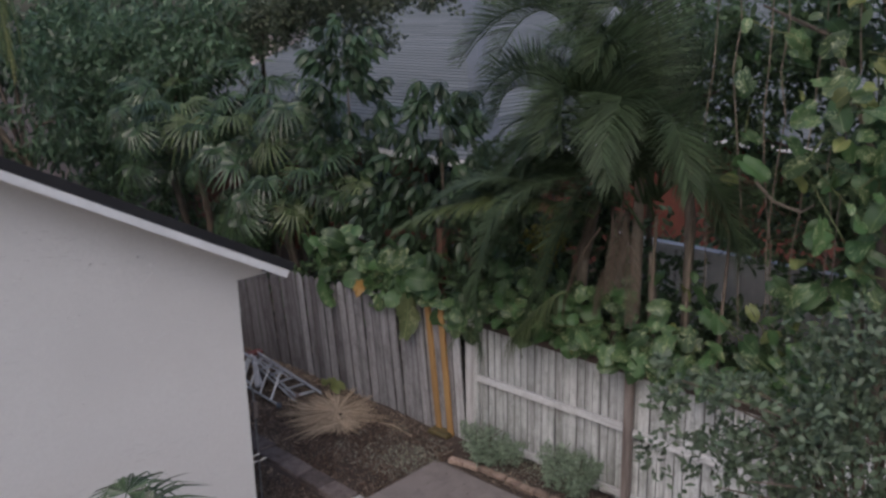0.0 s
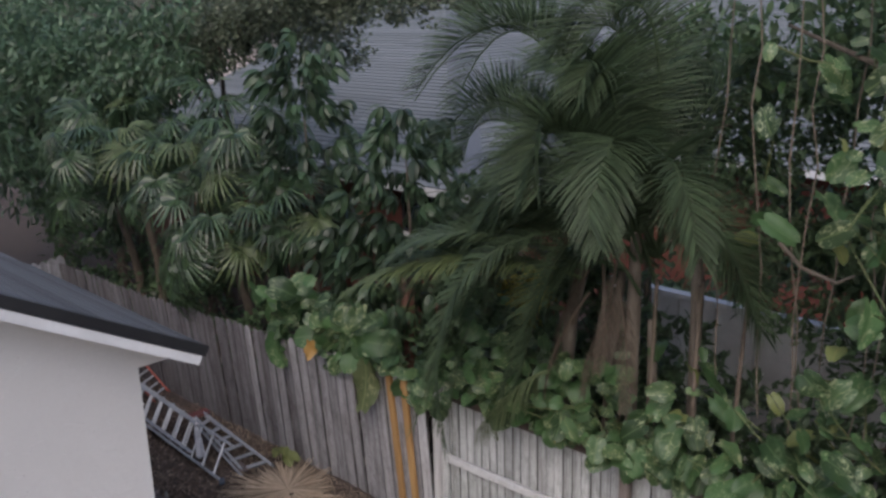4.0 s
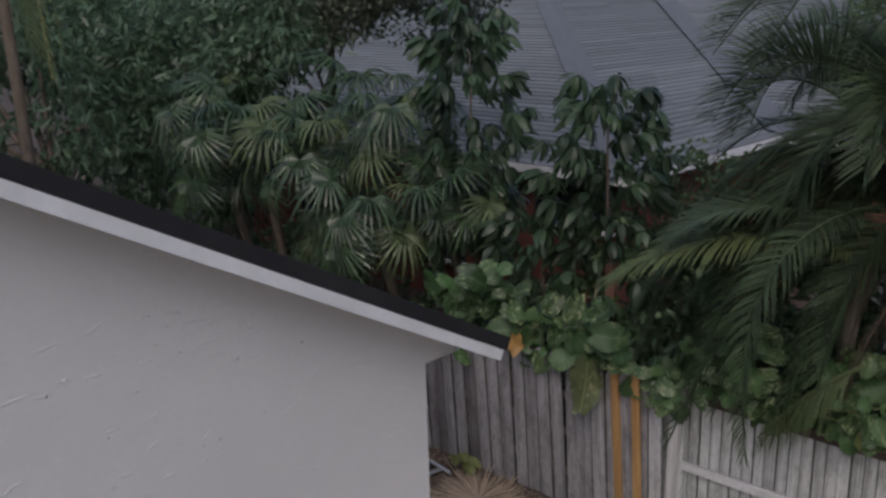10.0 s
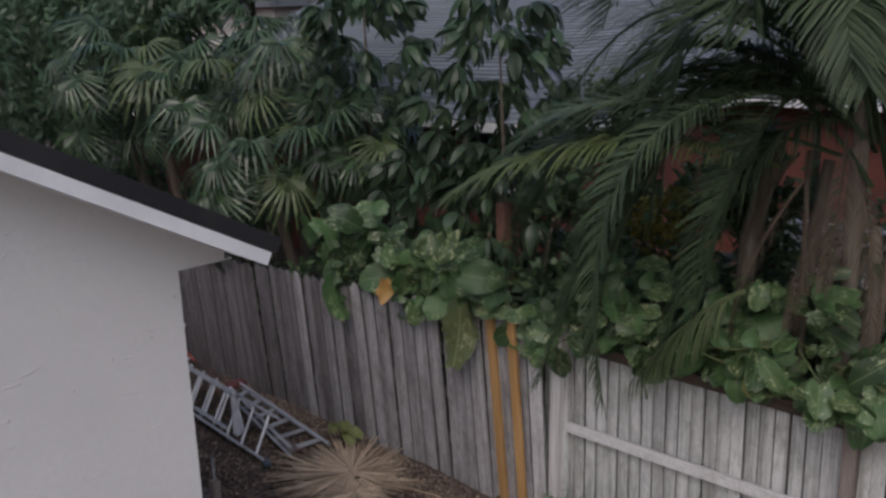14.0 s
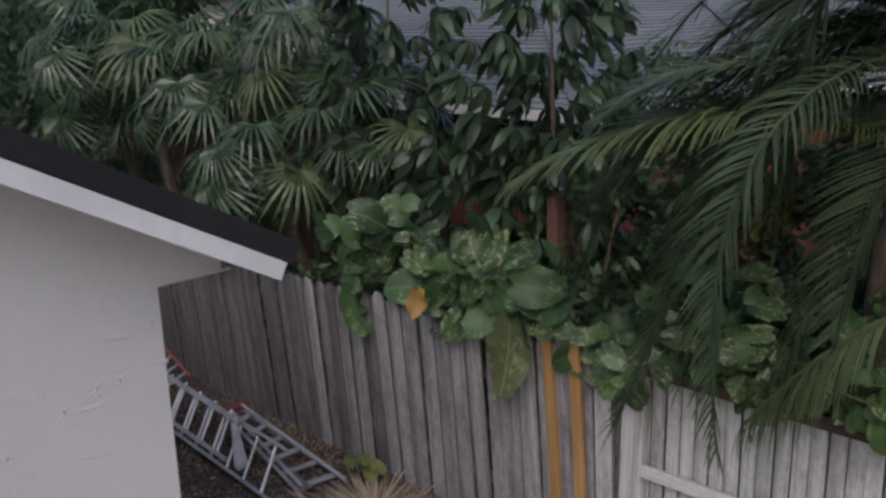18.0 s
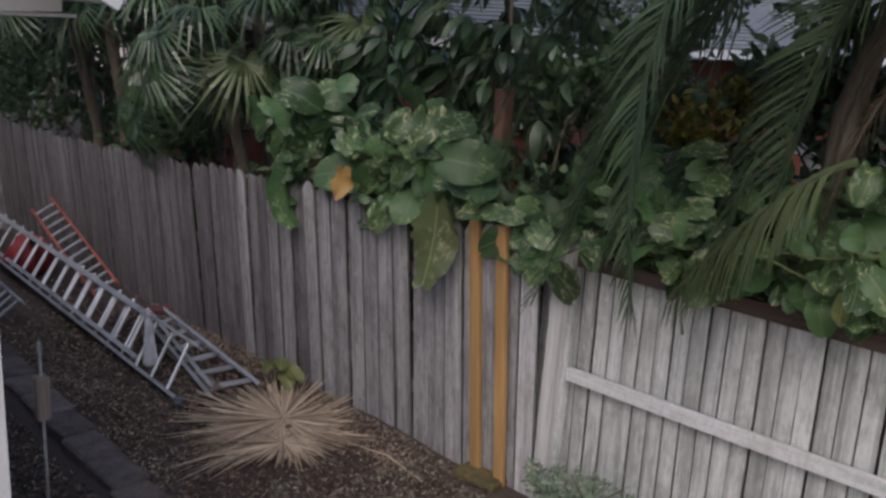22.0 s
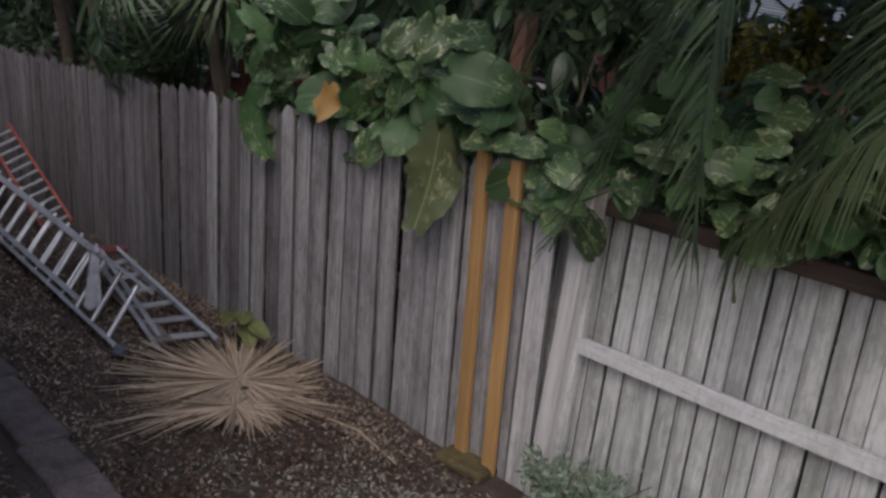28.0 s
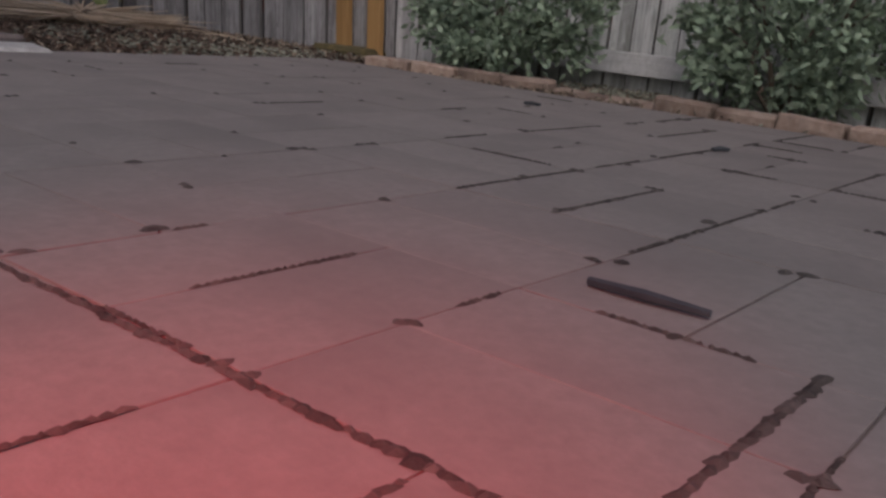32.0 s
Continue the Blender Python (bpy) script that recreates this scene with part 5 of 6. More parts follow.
# fronds to the back and sides of the crown
for ctrl, tip in (((-4.6, 8.7, 5.3), (-4.1, 8.4, 4.0)), ((-4.6, 9.8, 5.8), (-4.2, 10.1, 5.0)), ((-5.4, 10.0, 5.9), (-5.6, 10.6, 5.0)), ((-6.1, 9.9, 5.5), (-6.7, 10.2, 4.6)),
                  ((-4.5, 9.2, 4.6), (-3.9, 9.1, 3.2)), ((-6.2, 9.5, 5.8), (-7.0, 9.5, 4.9)), ((-5.2, 8.7, 6.0), (-5.15, 8.3, 5.1)), ((-4.9, 9.9, 4.4), (-4.5, 10.3, 3.0)),
                  ((-6.2, 9.6, 4.6), (-7.1, 9.7, 3.1)), ((-5.6, 8.6, 4.3), (-5.8, 8.3, 2.4))):
    arched(ctrl, tip, M_PALM, hang=0.5, lift=0.4)
    arched(Vector(ctrl) + Vector((rng.uniform(-0.3, 0.3), rng.uniform(-0.2, 0.3), -0.2)), Vector(tip) + Vector((rng.uniform(-0.4, 0.4), 0.1, rng.uniform(-0.5, 0))), M_PALM, hang=1.0, base=(0.1, 0.2, 3.5))
arched((-6.5, 8.2, 3.85), (-7.34, 7.53, 3.15), M_PALML, "light_frond", "lighter yellow-green frond reaching out", (-0.4, -0.25, 3.3), leaf=0.46, hang=1.0, width=0.024)
arched((-6.4, 8.2, 4.1), (-6.95, 7.8, 3.5), M_PALM_MID, "frond", "", (-0.4, -0.25, 3.4), leaf=0.44, hang=0.5, width=0.024)
arched((-5.75, 8.2, 2.5), (-6.22, 8.15, 1.82), M_YOUNG, "young_frond", "young frond drooping over the fence", (-0.3, -0.9, 2.6), leaf=0.5, hang=7.0, pairs=54, width=0.017)
for k in range(6):
    child("dead_frond", DEADF, palm, pose(-0.35 + 0.1 * k, -0.25 - 0.12 * (k % 3), 3.6 - 0.16 * (k % 4), 0, 0, 70 + 33 * k) @ Matrix.Scale(0.62 + 0.08 * (k % 3), 4), "dry brown hanging frond")
for k, (x, y, lean) in enumerate(((0.2, -0.1, 0.1), (0.45, 0.1, 0.2), (0.65, -0.05, 0.05), (-0.25, 0.0, -0.1), (0.9, 0.15, 0.15))):
    child("cane", data_of("cane", *tube([(x, y, 0), (x + lean * 0.4, y, 1.5), (x + lean, y, 3.4)], [0.028, 0.024, 0.018], 7), M_BARK, True), palm)

rng = random.Random(88)
# lighter version of fan_palm_leaf, with sunlight put into the leaf colour
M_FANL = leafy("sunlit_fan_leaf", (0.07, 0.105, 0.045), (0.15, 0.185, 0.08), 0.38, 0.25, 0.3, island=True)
FANS = [data_of("fan_leaf", *fan(rng, p, rad, sg, sp, cup, nod), M_FAN) for p, rad, sg, sp, cup, nod in ((0.75, 0.62, 26, 290, 0.2, 30), (0.9, 0.58, 24, 270, 0.12, 45), (0.6, 0.56, 26, 300, 0.25, 20), (0.95, 0.66, 28, 280, 0.15, 55), (0.5, 0.52, 24, 310, 0.1, 40))]
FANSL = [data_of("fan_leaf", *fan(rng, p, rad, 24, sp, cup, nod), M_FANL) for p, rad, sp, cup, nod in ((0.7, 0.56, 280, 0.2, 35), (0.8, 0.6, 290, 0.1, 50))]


def fan_palm(at, n, seed, label, size=1.0):
    r = random.Random(seed)
    x, y, z = at
    ob = thing("fan_palm", (x, y + 0.25, 0), label, "palm tree")
    child("trunk", data_of("trunk", *tube([(0, 0.1, 0), (0.03, 0.05, z * 0.5), (0, -0.25, z)], [0.085, 0.075, 0.065], 8), M_BARK, True), ob)
    for k in range(n):
        az = 360 * k * 0.382 + r.uniform(-15, 15)
        el = 68 - 108 * (k / n) + r.uniform(-8, 8)
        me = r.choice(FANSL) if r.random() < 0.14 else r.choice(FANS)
        m = pose(0, -0.25, z, 0, 0, az) @ pose(0, 0, 0, el, r.uniform(-25, 25), 0) @ Matrix.Scale(size * r.uniform(0.85, 1.15), 4)
        child("fan_leaf", me, ob, m)
    return ob


for at, n, s, size in (((-12.15, 9.15, 2.5), 10, 1, 0.95), ((-13.3, 9.5, 2.35), 10, 2, 0.9), ((-13.5, 9.25, 3.4), 10, 3, 1.05), ((-14.5, 8.9, 3.7), 10, 4, 1.1),
                       ((-14.0, 10.6, 3.8), 10, 5, 1.1), ((-15.5, 9.0, 2.95), 10, 6, 1.0), ((-11.3, 9.6, 2.9), 11, 7, 0.9), ((-12.3, 9.9, 3.5), 10, 8, 1.0), ((-16.2, 9.3, 3.6), 10, 9, 1.0)):
    palm_f = fan_palm(at, n, s, "fan palm with drooping pleated green leaves behind the fence", size)
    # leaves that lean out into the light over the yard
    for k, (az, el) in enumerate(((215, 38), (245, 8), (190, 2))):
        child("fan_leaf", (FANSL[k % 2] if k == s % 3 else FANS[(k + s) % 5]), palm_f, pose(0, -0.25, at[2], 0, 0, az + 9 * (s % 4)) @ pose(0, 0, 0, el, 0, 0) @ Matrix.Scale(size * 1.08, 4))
ypalm = thing("yellowing_palm", (-15.2, 5.85, 0), "tall palm with pale yellow hanging fronds", "palm tree")
child("trunk", data_of("trunk", *tube([(0, 0, 0), (0, 0.05, 3.5), (0, 0, 6.4)], [0.1, 0.08, 0.07], 8), M_BARK, True), ypalm)
for k, tip in enumerate(((0.35, 0.35, 4.6), (0.15, 0.6, 4.9), (-0.5, 0.6, 4.8), (0.5, 0.1, 5.0), (-0.3, -0.9, 5.2))):
    child("hanging_frond", data_of("hanging_frond", *feather_along(random.Random(k), (0, 0, 6.3), (tip[0] * 0.9, tip[1] * 0.9, 6.9), tip, 40, 0.34, 0.024, 1.6), leafy("yellow_frond", (0.24, 0.23, 0.08), (0.36, 0.34, 0.13), 0.5, 0.25, 0.2) if k == 0 else M_PALML), ypalm)
# low fan palm by the gable wall
low = thing("young_fan_palm", (-5.6, 3.0, 0), "young fan palm growing beside the house wall", "palm tree")
child("trunk", data_of("trunk", *tube([(0, 0, 0), (0, 0, 1.5)], [0.06, 0.05], 7), M_BARK, True), low)
for k in range(9):
    child("fan_leaf", FANS[k % 5], low, pose(0, 0, 1.5, 0, 0, 40 * k) @ pose(0, 0, 0, 62 - 9 * (k % 5), 0, 0) @ Matrix.Scale(0.85, 4))

# ---- umbrella trees ----
rng = random.Random(99)
WH = [data_of("leaf_whorl", *whorl(rng, n, l, w, p), M_SCHEF, True) for n, l, w, p in ((9, 0.24, 0.085, 0.28), (8, 0.27, 0.09, 0.34), (10, 0.21, 0.08, 0.22), (7, 0.25, 0.095, 0.3))]


def umbrella_tree(at, height, spread, n, seed, label):
    r = random.Random(seed)
    ob = thing("umbrella_tree", at, label, "tree")
    child("trunk", data_of("trunk", *tube([(0, 0, 0), (0.05, 0.02, height * 0.4), (0, 0, height * 0.9)], [0.04, 0.028, 0.01], 7), M_BARK, True), ob)
    for k in range(n):
        s = k / n
        z = height * (0.37 + 0.62 * s)
        rad = spread * (0.25 + 0.75 * math.sin(PI * (1.02 - s) ** 0.8 * 0.85)) * r.uniform(0.1, 0.75)
        az = 360 * k * 0.382 + r.uniform(-20, 20)
        m = pose(0, 0, z, 0, 0, az) @ Matrix.Translation((0, rad, 0)) @ pose(0, 0, 0, r.uniform(0, 55), 0, 0) @ Matrix.Scale(r.uniform(0.85, 1.15), 4)
        child("leaf_whorl", r.choice(WH), ob, m)
    return ob


umbrella_tree((-11.15, 9.95, 0), 5.35, 0.72, 125, 1, "tall umbrella tree with drooping glossy leaf whorls")
umbrella_tree((-9.0, 9.9, 0), 4.5, 0.75, 110, 2, "umbrella tree with drooping glossy leaf whorls")
umbrella_tree((-9.7, 9.6, 0), 3.0, 0.6, 50, 3, "smaller umbrella tree in the shade")

# ---- taller trees and understorey behind the fences ----
def leafy_tree(name, at, height, blobs, n, size, mat, seed, label, droop=0.4, r0=0.12, reach=99):
    r = random.Random(seed)
    ob = thing(name, at, label, "tree")
    child("trunk", data_of("trunk", *tube([(0, 0, 0), (0.1, 0.05, height * 0.5), (0, 0, height)], [r0, r0 * 0.8, r0 * 0.5], 8), M_BARK, True), ob)
    for b in blobs:
        if b[0] > reach:
            continue
        child("limb", data_of("limb", *tube([(0, 0, height * 0.75), (b[0] * 0.5, b[1] * 0.5, (height * 0.85 + b[2]) / 2 + 0.2), b[:3]], [r0 * 0.5, r0 * 0.35, 0.02], 6), M_BARK, True), ob)
    v, f, c = leaf_cloud(seed, blobs, n, size[0], size[1], droop, 0.3, 0.3)
    child("crown", data_of("crown", v, f, mat), ob)
    return ob


leafy_tree("oak_tree", (-16.4, 11.9, 0), 4.6, [(3.4, -0.5, 5.9, 1.6, 0.9, 0.55), (5.4, -0.6, 5.85, 1.3, 0.7, 0.36), (1.4, -0.1, 5.6, 1.4, 0.9, 0.6), (6.8, -0.3, 5.9, 0.9, 0.5, 0.22), (2.8, 0.3, 5.0, 0.9, 0.7, 0.5), (-0.2, 0.1, 5.6, 1.3, 0.8, 0.7), (4.1, -0.9, 6.1, 1.6, 0.9, 0.4), (1.0, -0.6, 5.15, 1.1, 0.5, 0.4), (2.4, -0.6, 5.6, 1.0, 0.5, 0.32), (-0.4, -0.6, 5.0, 1.2, 0.6, 0.5), (-2.3, -0.6, 5.0, 1.4, 0.7, 0.6), (1.6, -0.7, 5.5, 0.9, 0.5, 0.35)], 22000, (0.095, 0.05), M_OAK, 41, "oak limb with small grey-green leaves overhead", 0.1, 0.08, 1.3)
leafy_tree("dark_tree", (-19.0, 10.6, 0), 4.2, [(0, 0, 4.6, 1.9, 1.3, 1.3), (1.7, -0.4, 3.7, 1.2, 1.0, 1.0), (-2.2, -0.3, 3.9, 1.6, 1.2, 1.3), (-4.0, 0, 5.0, 2.0, 1.2, 1.4), (2.4, 0.4, 5.4, 1.5, 1.0, 0.9), (-1, -0.8, 2.6, 1.6, 0.8, 0.9)], 8500, (0.26, 0.065), M_MANGO, 42, "dense dark tree with long hanging leaves", 1.4)
leafy_tree("dark_tree", (-16.6, 9.9, 0), 3.6, [(0, 0, 4.3, 1.0, 0.7, 0.8), (-1.0, -0.2, 3.4, 0.9, 0.7, 0.8), (1.0, 0.1, 3.5, 0.8, 0.6, 0.6), (-0.2, -0.3, 2.4, 1.2, 0.5, 0.7), (-1.8, 0, 4.6, 1.0, 0.7, 0.8), (1.0, 0.4, 4.9, 1.0, 0.6, 0.6)], 5200, (0.2, 0.055), M_MANGO, 47, "dense dark tree with long hanging leaves", 1.4)
leafy_tree("dark_tree", (-22.5, 10.8, 0), 4.0, [(0, 0, 4.4, 1.6, 1.0, 1.2), (1.5, -0.3, 3.2, 1.4, 0.9, 1.0), (-1.6, -0.2, 3.4, 1.4, 0.9, 1.2), (0, -0.4, 2.0, 1.8, 0.7, 1.0)], 4200, (0.24, 0.07), M_MANGO, 48, "dense dark tree with long hanging leaves", 1.4)
leafy_tree("dark_tree", (-26.0, 13.0, 0), 5.0, [(0, 0, 5.6, 2.6, 1.8, 1.8), (3.2, -0.4, 4.2, 2.0, 1.4, 1.4), (-3.0, 0, 4.6, 2.4, 1.6, 1.8)], 5200, (0.3, 0.09), M_MANGO, 43, "dense dark tree with long hanging leaves", 1.2)
leafy_tree("far_tree", (-30.0, 30.0, 0), 7.0, [(0, 0, 7, 5, 4, 3), (6, 0, 6, 4, 3, 2.5), (-6, 0, 6.5, 4, 3, 3)], 5000, (0.5, 0.25), M_HEDGE, 44, "distant leafy tree beyond the roof", 0.3, 0.3)
leafy_tree("far_tree", (-2.0, 32.0, 0), 7.0, [(0, 0, 7, 5, 4, 3), (6, 0, 6, 4, 3, 2.5), (-6, 0, 6.5, 4, 3, 3)], 5000, (0.5, 0.25), M_HEDGE, 45, "distant leafy tree beyond the roof", 0.3, 0.3)
leafy_tree("garden_tree", (-6.4, 11.2, 0), 4.6, [(0, 0, 4.9, 0.8, 0.6, 0.6), (1.0, 0.1, 4.3, 0.8, 0.6, 0.7), (0.7, 0, 5.3, 0.8, 0.6, 0.5), (1.9, 0.3, 5.0, 0.8, 0.5, 0.7), (2.6, 0.1, 3.8, 0.8, 0.5, 0.8), (1.4, -0.5, 4.6, 0.9, 0.6, 0.9), (2.6, -0.3, 5.3, 1.0, 0.6, 0.7), (2.2, -0.4, 3.2, 0.9, 0.5, 0.8)], 8500, (0.12, 0.05), M_HEDGE, 46, "garden tree with small grey-green leaves", 0.2, 0.06)


leafy_tree("dark_tree", (-18.2, 7.4, 0), 3.6, [(0, 0, 4.6, 1.2, 0.8, 1.0), (-1.4, -0.9, 4.4, 1.2, 0.8, 1.1), (-0.6, -0.6, 3.3, 1.2, 0.8, 0.8), (0.6, 0.4, 3.6, 0.9, 0.7, 0.8), (-1.0, -0.4, 5.8, 1.6, 1.0, 0.8), (-3.0, -1.2, 5.0, 1.6, 1.0, 1.4), (-2.6, -1.0, 3.4, 1.4, 0.9, 0.9)], 5200, (0.24, 0.065), M_MANGO, 49, "dense dark tree with long hanging leaves", 1.6)


leafy_tree("dark_tree", (-3.6, 11.5, 0), 3.4, [(0, 0, 4.6, 0.9, 0.5, 0.8), (1.2, 0.1, 4.2, 0.9, 0.5, 1.0), (-0.8, 0.1, 3.7, 0.8, 0.5, 0.8), (2.4, 0, 4.6, 0.9, 0.5, 1.0), (0.4, 0, 3.2, 1.0, 0.5, 0.8), (2.0, 0.1, 3.1, 1.0, 0.5, 0.8), (0.8, 0.1, 5.5, 0.9, 0.5, 0.4)], 4200, (0.2, 0.075), M_MANGO, 71, "dense dark tree behind the climbing vine", 1.0, 0.07)


def hedge(name, at, blobs, n, size, mat, seed, label, droop=0.3):
    ob = thing(name, at, label, "shrub")
    r = random.Random(seed)
    child("stem", data_of("stem", *limbs_to(r, (0, 0, 0), [b[:3] for b in blobs], 0.025, 0.006), M_BARK), ob)
    v, f, c = leaf_cloud(seed, blobs, n, size[0], size[1], droop, 0.4, 0.3)
    tagged(child("foliage", data_of("foliage", v, f, mat), ob), kind="stuff")
    return ob


hedge("understorey_shrub", (-12.5, 9.4, 0), [(-2.4, 0, 0.9, 0.9, 0.4, 0.8), (-1, 0, 1.1, 0.9, 0.4, 0.8), (0.6, 0, 1.0, 0.9, 0.4, 0.7), (2, 0.1, 1.2, 0.8, 0.4, 0.7), (-1.6, -0.25, 1.75, 0.7, 0.25, 0.25), (-0.4, -0.2, 1.8, 0.7, 0.3, 0.25)], 3000, (0.14, 0.06), M_HEDGE, 51, "dark understorey shrub behind the fence")
hedge("understorey_shrub", (-8.6, 9.5, 0), [(-1.6, 0.1, 1.3, 0.8, 0.4, 0.8), (-0.4, 0.1, 1.5, 0.8, 0.4, 0.9), (0.8, 0, 1.4, 0.8, 0.4, 0.9), (2.0, 0.2, 1.5, 0.8, 0.4, 0.9), (0.4, 0.25, 2.45, 0.45, 0.3, 0.4), (1.0, 0.3, 2.3, 0.4, 0.3, 0.4), (-0.3, 0.3, 2.6, 0.5, 0.3, 0.4)], 4200, (0.15, 0.065), M_HEDGE, 52, "dark understorey shrub behind the fence")
hedge("understorey_shrub", (-4.4, 9.9, 0), [(-1.2, 0, 1.4, 0.8, 0.4, 0.9), (0.2, 0, 1.3, 0.8, 0.4, 0.8), (1.6, 0, 1.5, 0.9, 0.4, 0.9), (3.2, 0, 1.6, 1.0, 0.4, 1.0)], 3000, (0.15, 0.065), M_HEDGE, 53, "dark understorey shrub behind the fence")
hedge("understorey_shrub", (-15.5, 9.8, 0), [(-2.4, 0, 1.2, 1.0, 0.5, 1.0), (-0.8, 0, 1.4, 1.0, 0.5, 1.0), (0.8, 0, 1.5, 1.0, 0.5, 1.0), (-4, 0, 1.4, 1.0, 0.5, 1.1)], 2600, (0.15, 0.065), M_HEDGE, 55, "dark understorey shrub behind the fence")
hedge("understorey_shrub", (-11.0, 11.2, 0), [(-2.4, 0, 0.6, 1.0, 0.5, 0.5), (-0.8, 0, 0.7, 1.0, 0.5, 0.5), (0.8, 0, 0.7, 1.0, 0.5, 0.5), (2.4, 0, 0.8, 1.0, 0.5, 0.6), (4.0, 0, 1.0, 1.0, 0.5, 0.8)], 2400, (0.17, 0.07), M_HEDGE, 56, "dark understorey shrub behind the fence")
hedge("understorey_shrub", (-5.2, 11.2, 0), [(-3.0, 0, 1.5, 1.0, 0.5, 1.0), (-1.4, 0, 0.8, 1.0, 0.5, 0.6), (0.2, 0, 0.9, 1.0, 0.5, 0.7), (1.8, 0, 2.0, 1.0, 0.5, 1.6), (3.4, 0, 2.0, 1.0, 0.5, 1.6), (5.2, 0, 2.0, 1.1, 0.5, 1.6)], 5200, (0.17, 0.06), M_HEDGE, 57, "dark understorey shrub behind the fence")
hedge("understorey_shrub", (-5.6, 10.3, 0), [(-2.6, 0, 1.5, 0.7, 0.4, 0.9), (-1.5, 0.1, 1.4, 0.8, 0.4, 0.95), (-0.6, 0.2, 1.9, 0.7, 0.4, 1.0), (0.3, 0.1, 1.6, 0.7, 0.4, 0.9), (1.2, 0, 1.6, 0.8, 0.4, 0.9), (-0.9, 0.3, 2.6, 0.5, 0.3, 0.6), (-2.6, 0, 2.65, 0.4, 0.3, 0.45), (-2.1, 0, 2.9, 0.35, 0.3, 0.35), (-1.0, 0.2, 3.0, 0.35, 0.3, 0.4), (-1.3, 0.1, 2.65, 0.28, 0.3, 0.5)], 7600, (0.17, 0.06), M_DUSK, 60, "dark understorey shrub in the palm's shade")
hedge("croton_shrub", (-7.22, 10.3, 0), [(0, 0, 2.55, 0.28, 0.25, 0.2), (0.16, 0, 2.7, 0.18, 0.16, 0.12), (-0.25, 0, 2.42, 0.22, 0.2, 0.16), (-0.1, 0, 2.2, 0.25, 0.2, 0.2)], 1100, (0.1, 0.038), M_CROTON, 54, "croton shrub with yellow and bronze leaves")

hedge("rounded_shrub", (-8.6, 11.0, 0), [(-0.6, 0, 2.9, 0.5, 0.4, 0.4), (0, 0, 3.3, 0.6, 0.4, 0.45), (0.6, 0, 3.25, 0.5, 0.4, 0.4), (0.1, 0, 1.5, 0.9, 0.4, 0.9)], 2600, (0.10, 0.05), M_HEDGE, 58, "rounded shrub beside the neighbour's eave")
hedge("leafy_shrub", (-6.4, 13.4, 0), [(-0.6, 0, 1.4, 0.8, 0.5, 0.8), (0.2, 0, 1.7, 0.8, 0.5, 0.8), (1.4, 0, 2.5, 0.8, 0.5, 0.8), (2.6, 0, 2.3, 0.9, 0.5, 0.9), (3.8, 0, 2.6, 0.9, 0.5, 0.9), (5.0, 0, 2.5, 0.9, 0.5, 0.9), (6.2, 0, 2.5, 0.9, 0.5, 0.9), (3.0, -0.3, 3.4, 0.8, 0.4, 0.5), (4.6, -0.3, 3.3, 0.9, 0.4, 0.5)], 6000, (0.17, 0.06), M_HEDGE, 59, "dark leafy shrub below the neighbour's eave")

# ---- shrubs in the yard ----
def bush(at, blobs, n, seed, label):
    ob = thing("bush", at, label, "bush", group="bushes along the fence")
    r = random.Random(seed)
    child("stem", data_of("stem", *limbs_to(r, (0, 0, 0), [(b[0], b[1], b[2]) for b in blobs] + [(r.uniform(-0.3, 0.3), r.uniform(-0.15, 0.15), r.uniform(0.3, 0.6)) for _ in range(9)], 0.009, 0.003), M_BARK), ob)
    v, f, c = leaf_cloud(seed, blobs, n * 2, 0.044, 0.02, -0.3, 0.6, 0.35)
    child("foliage", data_of("foliage", v, f, M_BUSH), ob)


bush((-6.75, 8.42, 0.0), [(0, 0, 0.27, 0.38, 0.2, 0.19), (-0.26, 0.02, 0.35, 0.2, 0.14, 0.15), (0.32, 0.05, 0.29, 0.22, 0.14, 0.16), (0.02, -0.05, 0.16, 0.32, 0.16, 0.11)], 2100, 61, "low bush with dense small sage-green leaves")
bush((-5.55, 8.52, 0.0), [(0, 0, 0.3, 0.36, 0.2, 0.22), (-0.2, 0, 0.4, 0.2, 0.14, 0.17), (0.25, 0.02, 0.42, 0.2, 0.14, 0.17), (0, -0.05, 0.18, 0.3, 0.16, 0.13)], 2100, 62, "low bush with dense small sage-green leaves")

ytree = thing("yard_tree", (-1.2, 5.6, 0), "slender yard tree with open grey-green foliage", "tree")
child("trunk", data_of("trunk", *tube([(0, 0, 0), (0.1, 0, 1.4), (0, 0, 2.9)], [0.07, 0.055, 0.035], 7), M_BARK, True), ytree)
yb = [(-0.55, -0.2, 3.25, 0.5, 0.4, 0.26), (-0.15, 0.1, 3.65, 0.5, 0.45, 0.3), (-0.85, -0.35, 3.45, 0.4, 0.35, 0.14), (0.4, 0.2, 3.7, 0.6, 0.5, 0.35), (-0.3, -0.3, 2.9, 0.5, 0.4, 0.2), (0.3, 0.3, 3.1, 0.6, 0.5, 0.3), (-1.1, -0.3, 3.55, 0.3, 0.3, 0.1), (-0.2, -0.1, 3.35, 0.6, 0.5, 0.4), (0.1, 0.4, 3.9, 0.6, 0.5, 0.3), (-0.7, -0.6, 3.2, 0.4, 0.3, 0.2)]
rr = random.Random(65)
